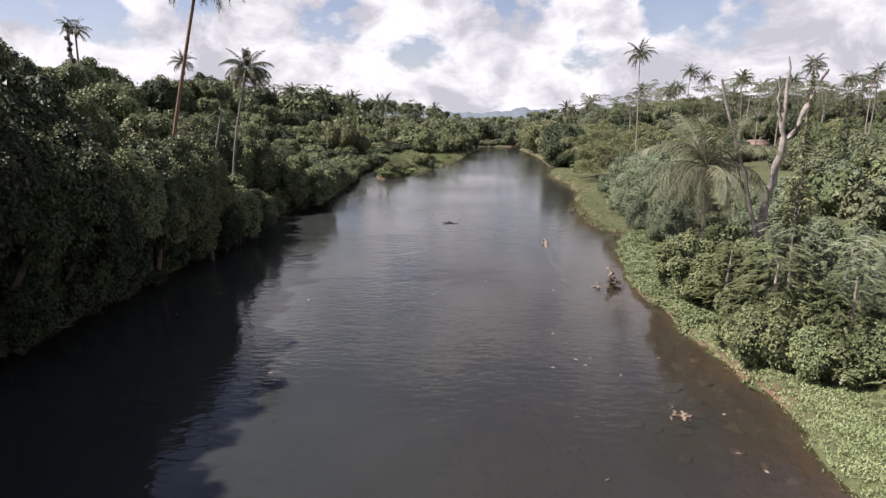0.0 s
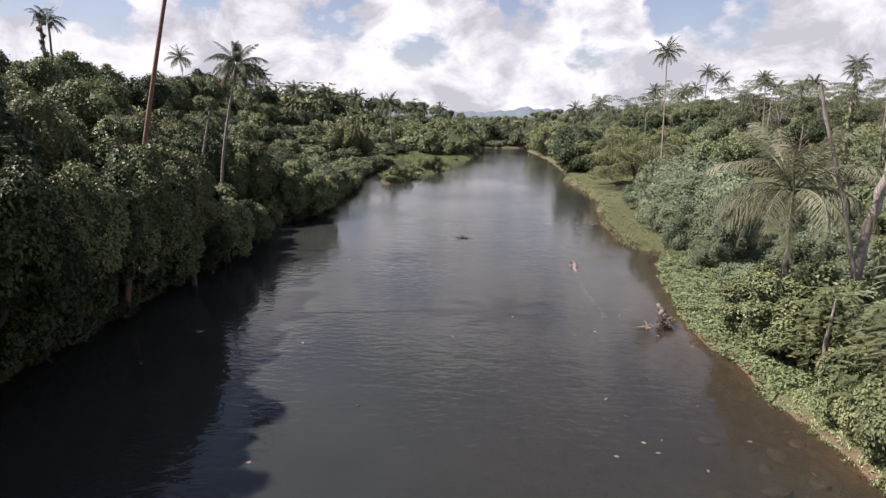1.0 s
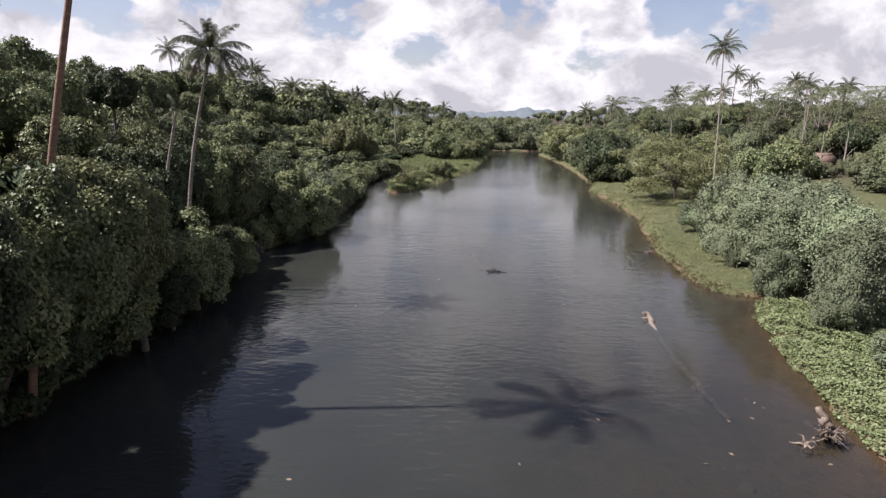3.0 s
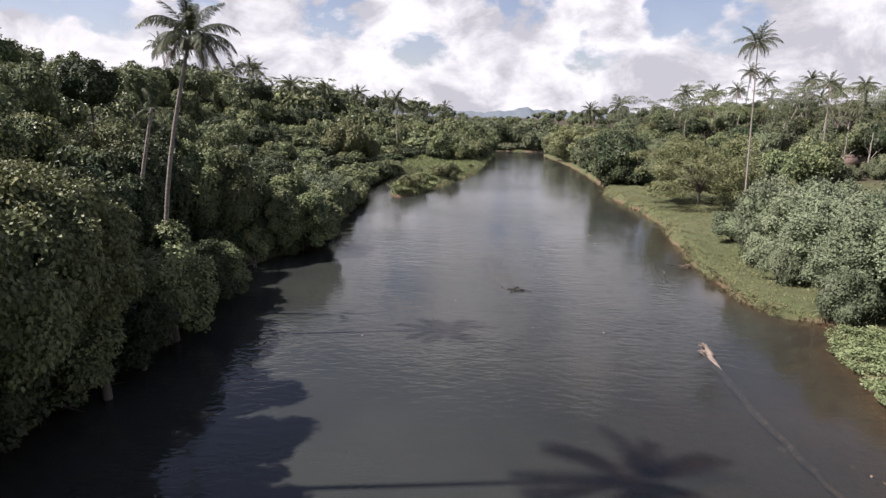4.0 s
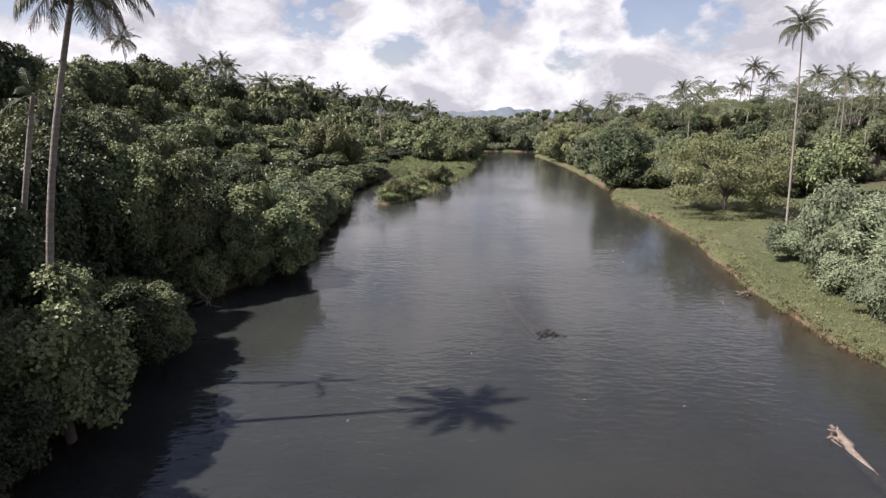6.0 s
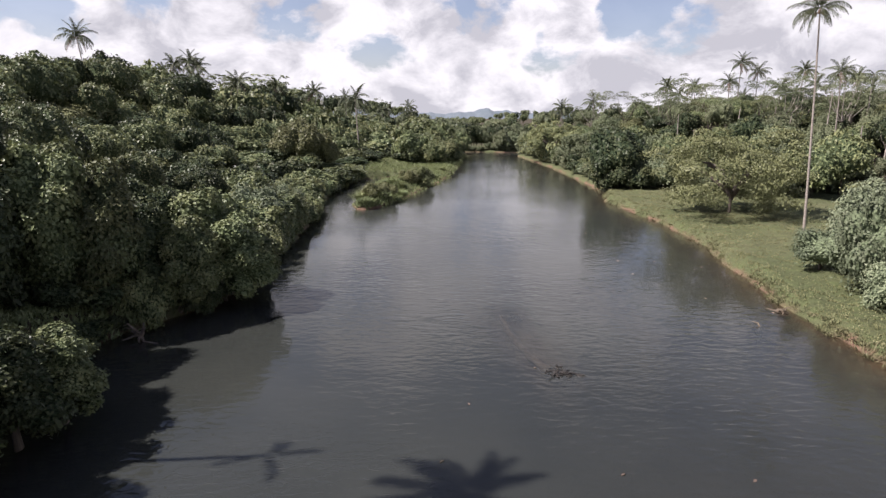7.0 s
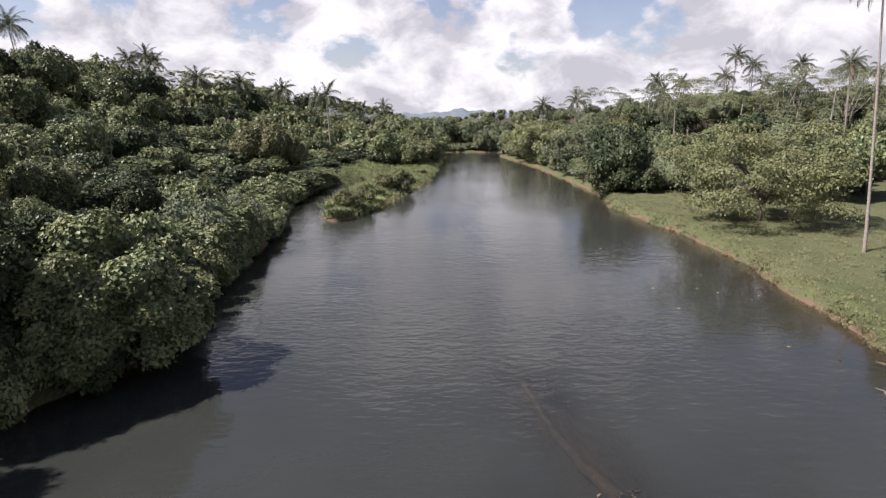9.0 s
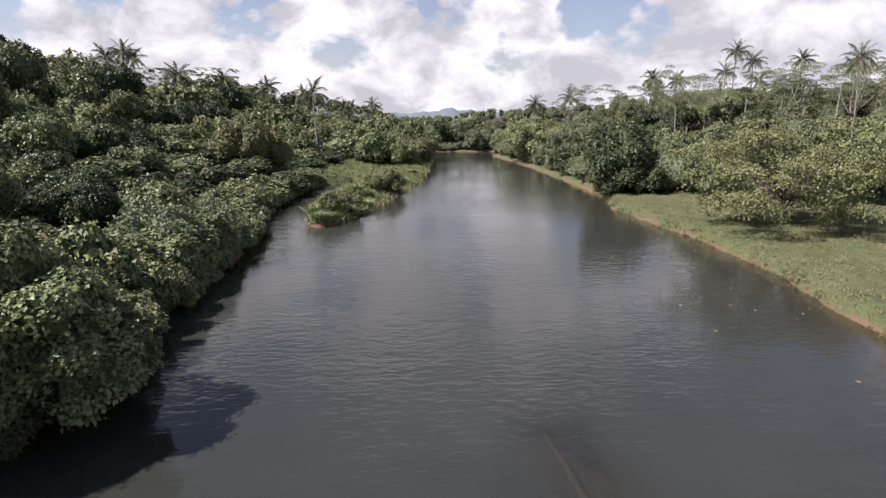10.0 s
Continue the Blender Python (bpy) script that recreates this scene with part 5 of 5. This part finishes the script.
def climber(x, y, tall, radius, leaf="mid", label="tall dead pole smothered in green climbing vines", crown=0, seed=0, tilt=0.0):
    """A pole wrapped in climbing leaves, with a ragged head."""
    z = float(ground_z(x, y))
    rr = np.random.default_rng(int(abs(x * 7 + y * 3)) + seed)
    ob = new("vine_pole")
    ob.location = (x, y, z - 0.2)
    tagged(ob, label, "vine-covered trunk", "trunks smothered in vines")
    part("trunk", mesh_from("trunk", *tube([(0, 0, 0), (tilt * 0.4, 0, tall * 0.5), (tilt, 0, tall)], [0.2, 0.17, 0.1], 7), BARK_PALE, True), ob)
    clumps = []
    n = int(tall / 0.45)
    for i in range(n):
        k, a = (i + 0.5) / n, i * 2.4
        c = radius * rr.uniform(0.45, 0.75) * (1.2 - 0.5 * k)
        out = np.array([math.cos(a), math.sin(a), 0.1])
        clumps.append((np.array([tilt * k, 0, k * tall]) + out * radius * 0.35 * rr.uniform(0.4, 1.3), c, out))
    near = path_distance(x, y) < 40
    part("vine", leafy_mesh("vine", [foliage(clumps, 3600 if near else 1500, 0.16 if near else 0.28, rr, droop=0.5, simple=True)], [], LEAF[leaf]), ob)
    if crown:
        fr = fronds(crown, 1, "palm")
        for i in range(9):
            part("frond", fr[1 + i % 4], ob, at=Matrix.Translation((tilt, 0, tall)) @ pose(0, 0, 0, 0, 0, i * 137.5))
    return ob


climber(41.5, 76.2, 14.2, 0.7, "mid", crown=1.7)
climber(17.6, 30.5, 6.0, 1.0, "mid", label="broken stump smothered in green climbing vines")
climber(16.6, 26.4, 4.4, 1.1, "deep", label="broken stump smothered in green climbing vines")
climber(48.5, 80, 11.2, 0.6, "deep", crown=1.5)
climber(-34.0, 50.5, 13.0, 0.3, "deep", crown=1.1)
climber(62, 128, 15.0, 0.8, "far", crown=2.2)
climber(74, 120, 14.0, 0.8, "far", crown=2.2)
# Thin pale saplings and stakes among the weeds.
for x, y, t, lean in ((15.6, 23.2, 3.2, 0.2), (14.2, 25.6, 2.8, -0.2), (12.9, 33.0, 1.5, 0.15), (23.5, 31, 7.0, 0.8), (26, 36, 5.0, 0.3), (30, 40, 6.0, 0.3)):
    ob = new("pale_stem", mesh_from("pale_stem", *tube([(0, 0, -0.3), (lean * 0.3, 0, t * 0.5), (lean, 0, t)], [0.09, 0.07, 0.04], 6, 0.1, rr), BARK_PALE, True))
    ob.location = on(x, y)
    tagged(ob, "thin pale bare stem rising from the weeds", "stem", "bare stems")

for x, y, h in ((13.4, 23.4, 5.0), (14.6, 25.0, 5.6), (12.9, 26.4, 4.4), (15.2, 21.6, 4.6), (13.6, 28.6, 4.0), (16.4, 24.0, 5.2), (17.4, 21.4, 4.4), (18.6, 26.6, 5.2), (19.6, 23.2, 4.6)):
    tree("feather", x, y, h * 0.9 + 0.5, "grey" if h > 5 else "mid", lod=0)
for x, y, h in ((12.6, 29.2, 3.6), (13.9, 31.4, 4.2), (13.9, 29.0, 4.4), (12.3, 31.2, 3.0), (14.8, 27.6, 3.6), (15.0, 33.0, 3.2)):
    tree("bush", x, y, h + 0.5, "mid", 0.4 * h, lod=0)
for x, y, h in ((12.6, 21.9, 1.9), (13.2, 22.8, 2.2), (13.0, 24.6, 2.2), (13.9, 21.0, 1.8), (14.8, 22.6, 2.6), (14.4, 27.2, 2.4), (12.2, 23.6, 1.5), (15.9, 20.2, 2.0), (17, 18.6, 1.6)):
    tree("bush", x, y, h + 0.5, "mid", 0.55 * h, lod=0)
for x, y, h in ((15.0, 38.5, 1.6), (18.4, 40.2, 1.8), (21, 43.5, 2.2), (22.5, 38, 2.5), (19.5, 36.5, 2.0), (24.5, 47, 2.4), (26, 55, 2.2), (28, 62, 2.0), (31, 58, 3.0)):
    tree("bush", x, y, float(ground_z(x, y)) + h, "grey", 0.7 * h)


# ---- the hut in the clearing ----
def box(x0, x1, y0, y1, z0, z1):
    v = np.array([(x, y, z) for x in (x0, x1) for y in (y0, y1) for z in (z0, z1)], float)
    return v, np.array([(0, 1, 3, 2), (4, 6, 7, 5), (0, 4, 5, 1), (2, 3, 7, 6), (0, 2, 6, 4), (1, 5, 7, 3)])


def hut(x, y):
    ob = new("hut")
    ob.matrix_basis = pose(*on(x, y), 0, 0, 12)
    tagged(ob, "small hut with a faded brown roof among trees", "hut")
    clay = rough_material("hut_wall", (0.17, 0.12, 0.09), (0.23, 0.165, 0.125), (0.11, 0.08, 0.06), 1.5, 0.9, 0.2)
    thatch = rough_material("hut_roof", (0.19, 0.125, 0.098), (0.25, 0.17, 0.135), (0.13, 0.088, 0.068), 2.0, 0.9, 0.4, (1, 6, 1))
    part("wall", mesh_from("wall", *join([box(-2.3, 2.3, -1.75, -1.6, 0, 2.3), box(-2.3, 2.3, 1.6, 1.75, 0, 2.3), box(-2.3, -2.15, -1.6, 1.6, 0, 2.3), box(2.15, 2.3, -1.6, 1.6, 0, 2.3)]), clay), ob)
    for s in (-1, 1):
        v, f = box(-2.7, 2.7, 0, 2.5, -0.06, 0.06)
        me = mesh_from("roof", v, f, thatch)
        part("roof", me, ob, at=pose(0, s * 2.25 if s < 0 else 2.25, 2.15, 0, 0, 0 if s < 0 else 180) @ pose(0, 0, 0, 32, 0, 0))
    part("door", mesh_from("door", *box(-0.4, 0.4, -1.79, -1.755, 0.02, 1.95), BARK), ob)


hut(55.6, 121.5)
# Slim pale trunks at the foot of the right-hand forest.
rs = np.random.default_rng(61)
for i in range(9):
    x, y = rs.uniform(34, 72), rs.uniform(118, 134)
    t, lean = rs.uniform(7, 12.5), rs.uniform(-0.7, 0.7)
    ob = new("pale_stem", mesh_from("pale_stem", *tube([(0, 0, -0.3), (lean * 0.3, 0, t * 0.5), (lean, 0, t)], [0.15, 0.12, 0.06], 6, 0.08, rs), BARK_PALE, True))
    ob.location = on(x, y)
    tagged(ob, "slim pale bare trunk standing in the forest", "trunk", "pale trunks in the forest")
for x, y, h in ((54.2, 116.4, 2.2), (57.4, 115.8, 2.6), (50.5, 112.5, 2.9), (53.5, 113.0, 1.9), (56.5, 112.5, 2.2), (59.5, 113.5, 3.2), (47.5, 111.0, 3.6), (44.5, 108.5, 3.4), (46.0, 114.5, 4.2), (49.0, 113.5, 4.6), (51.8, 116.0, 2.4), (60.5, 117.0, 3.6), (43.0, 112.5, 5.0)):
    tree("bush", x, y, float(ground_z(x, y)) + h, "far", 0.6 * h, lod=1, label="haze-dulled green bush in front of the hut")
for x, y in ((54.0, 117.4), (57.6, 117.0)):
    dead_tree(x, y, [[(0, 0, 0, 0.2), (0.1, 0, 3, 0.16), (0.0, 0, 7.5, 0.08)], [(0.1, 0, 3, 0.1), (1.0, 0, 4.4, 0.06), (1.9, 0, 5.0, 0.02)], [(0.05, 0, 4, 0.09), (-0.8, 0, 5.4, 0.05), (-1.2, 0, 6.4, 0.02)]], "slim bare tree beside the hut")
rr = np.random.default_rng(9)
me = mesh_from("brush", *join(roots(60, 2.4, 0.05, rr, 0.9, 4)), BARK)
ob = new("brush", me)
ob.location = on(58.2, 118.0)
tagged(ob, "heap of brown dry brushwood beside the hut", "brushwood")

# Roots and hanging stems in the shade of the left bank.
for i, y in enumerate(np.arange(6, 52, 2.6)):
    x = float(along(LEFT_BANK, y)) - 0.2
    ob = new("bank_root", mesh_from("bank_root", *join(roots(9, 1.9, 0.09, rr, 0.9)), BARK, True))
    ob.location = (x, y, 0.7)
    tagged(ob, "bare brown roots hanging from the shaded bank", "roots", "roots on the undercut bank")

# ---- from units of the plan to metres ----
for ob in list(scene.objects):
    if ob.parent is None and ob.type in ("MESH", "EMPTY"):
        ob.matrix_basis = Matrix.Scale(UNIT, 4) @ ob.matrix_basis
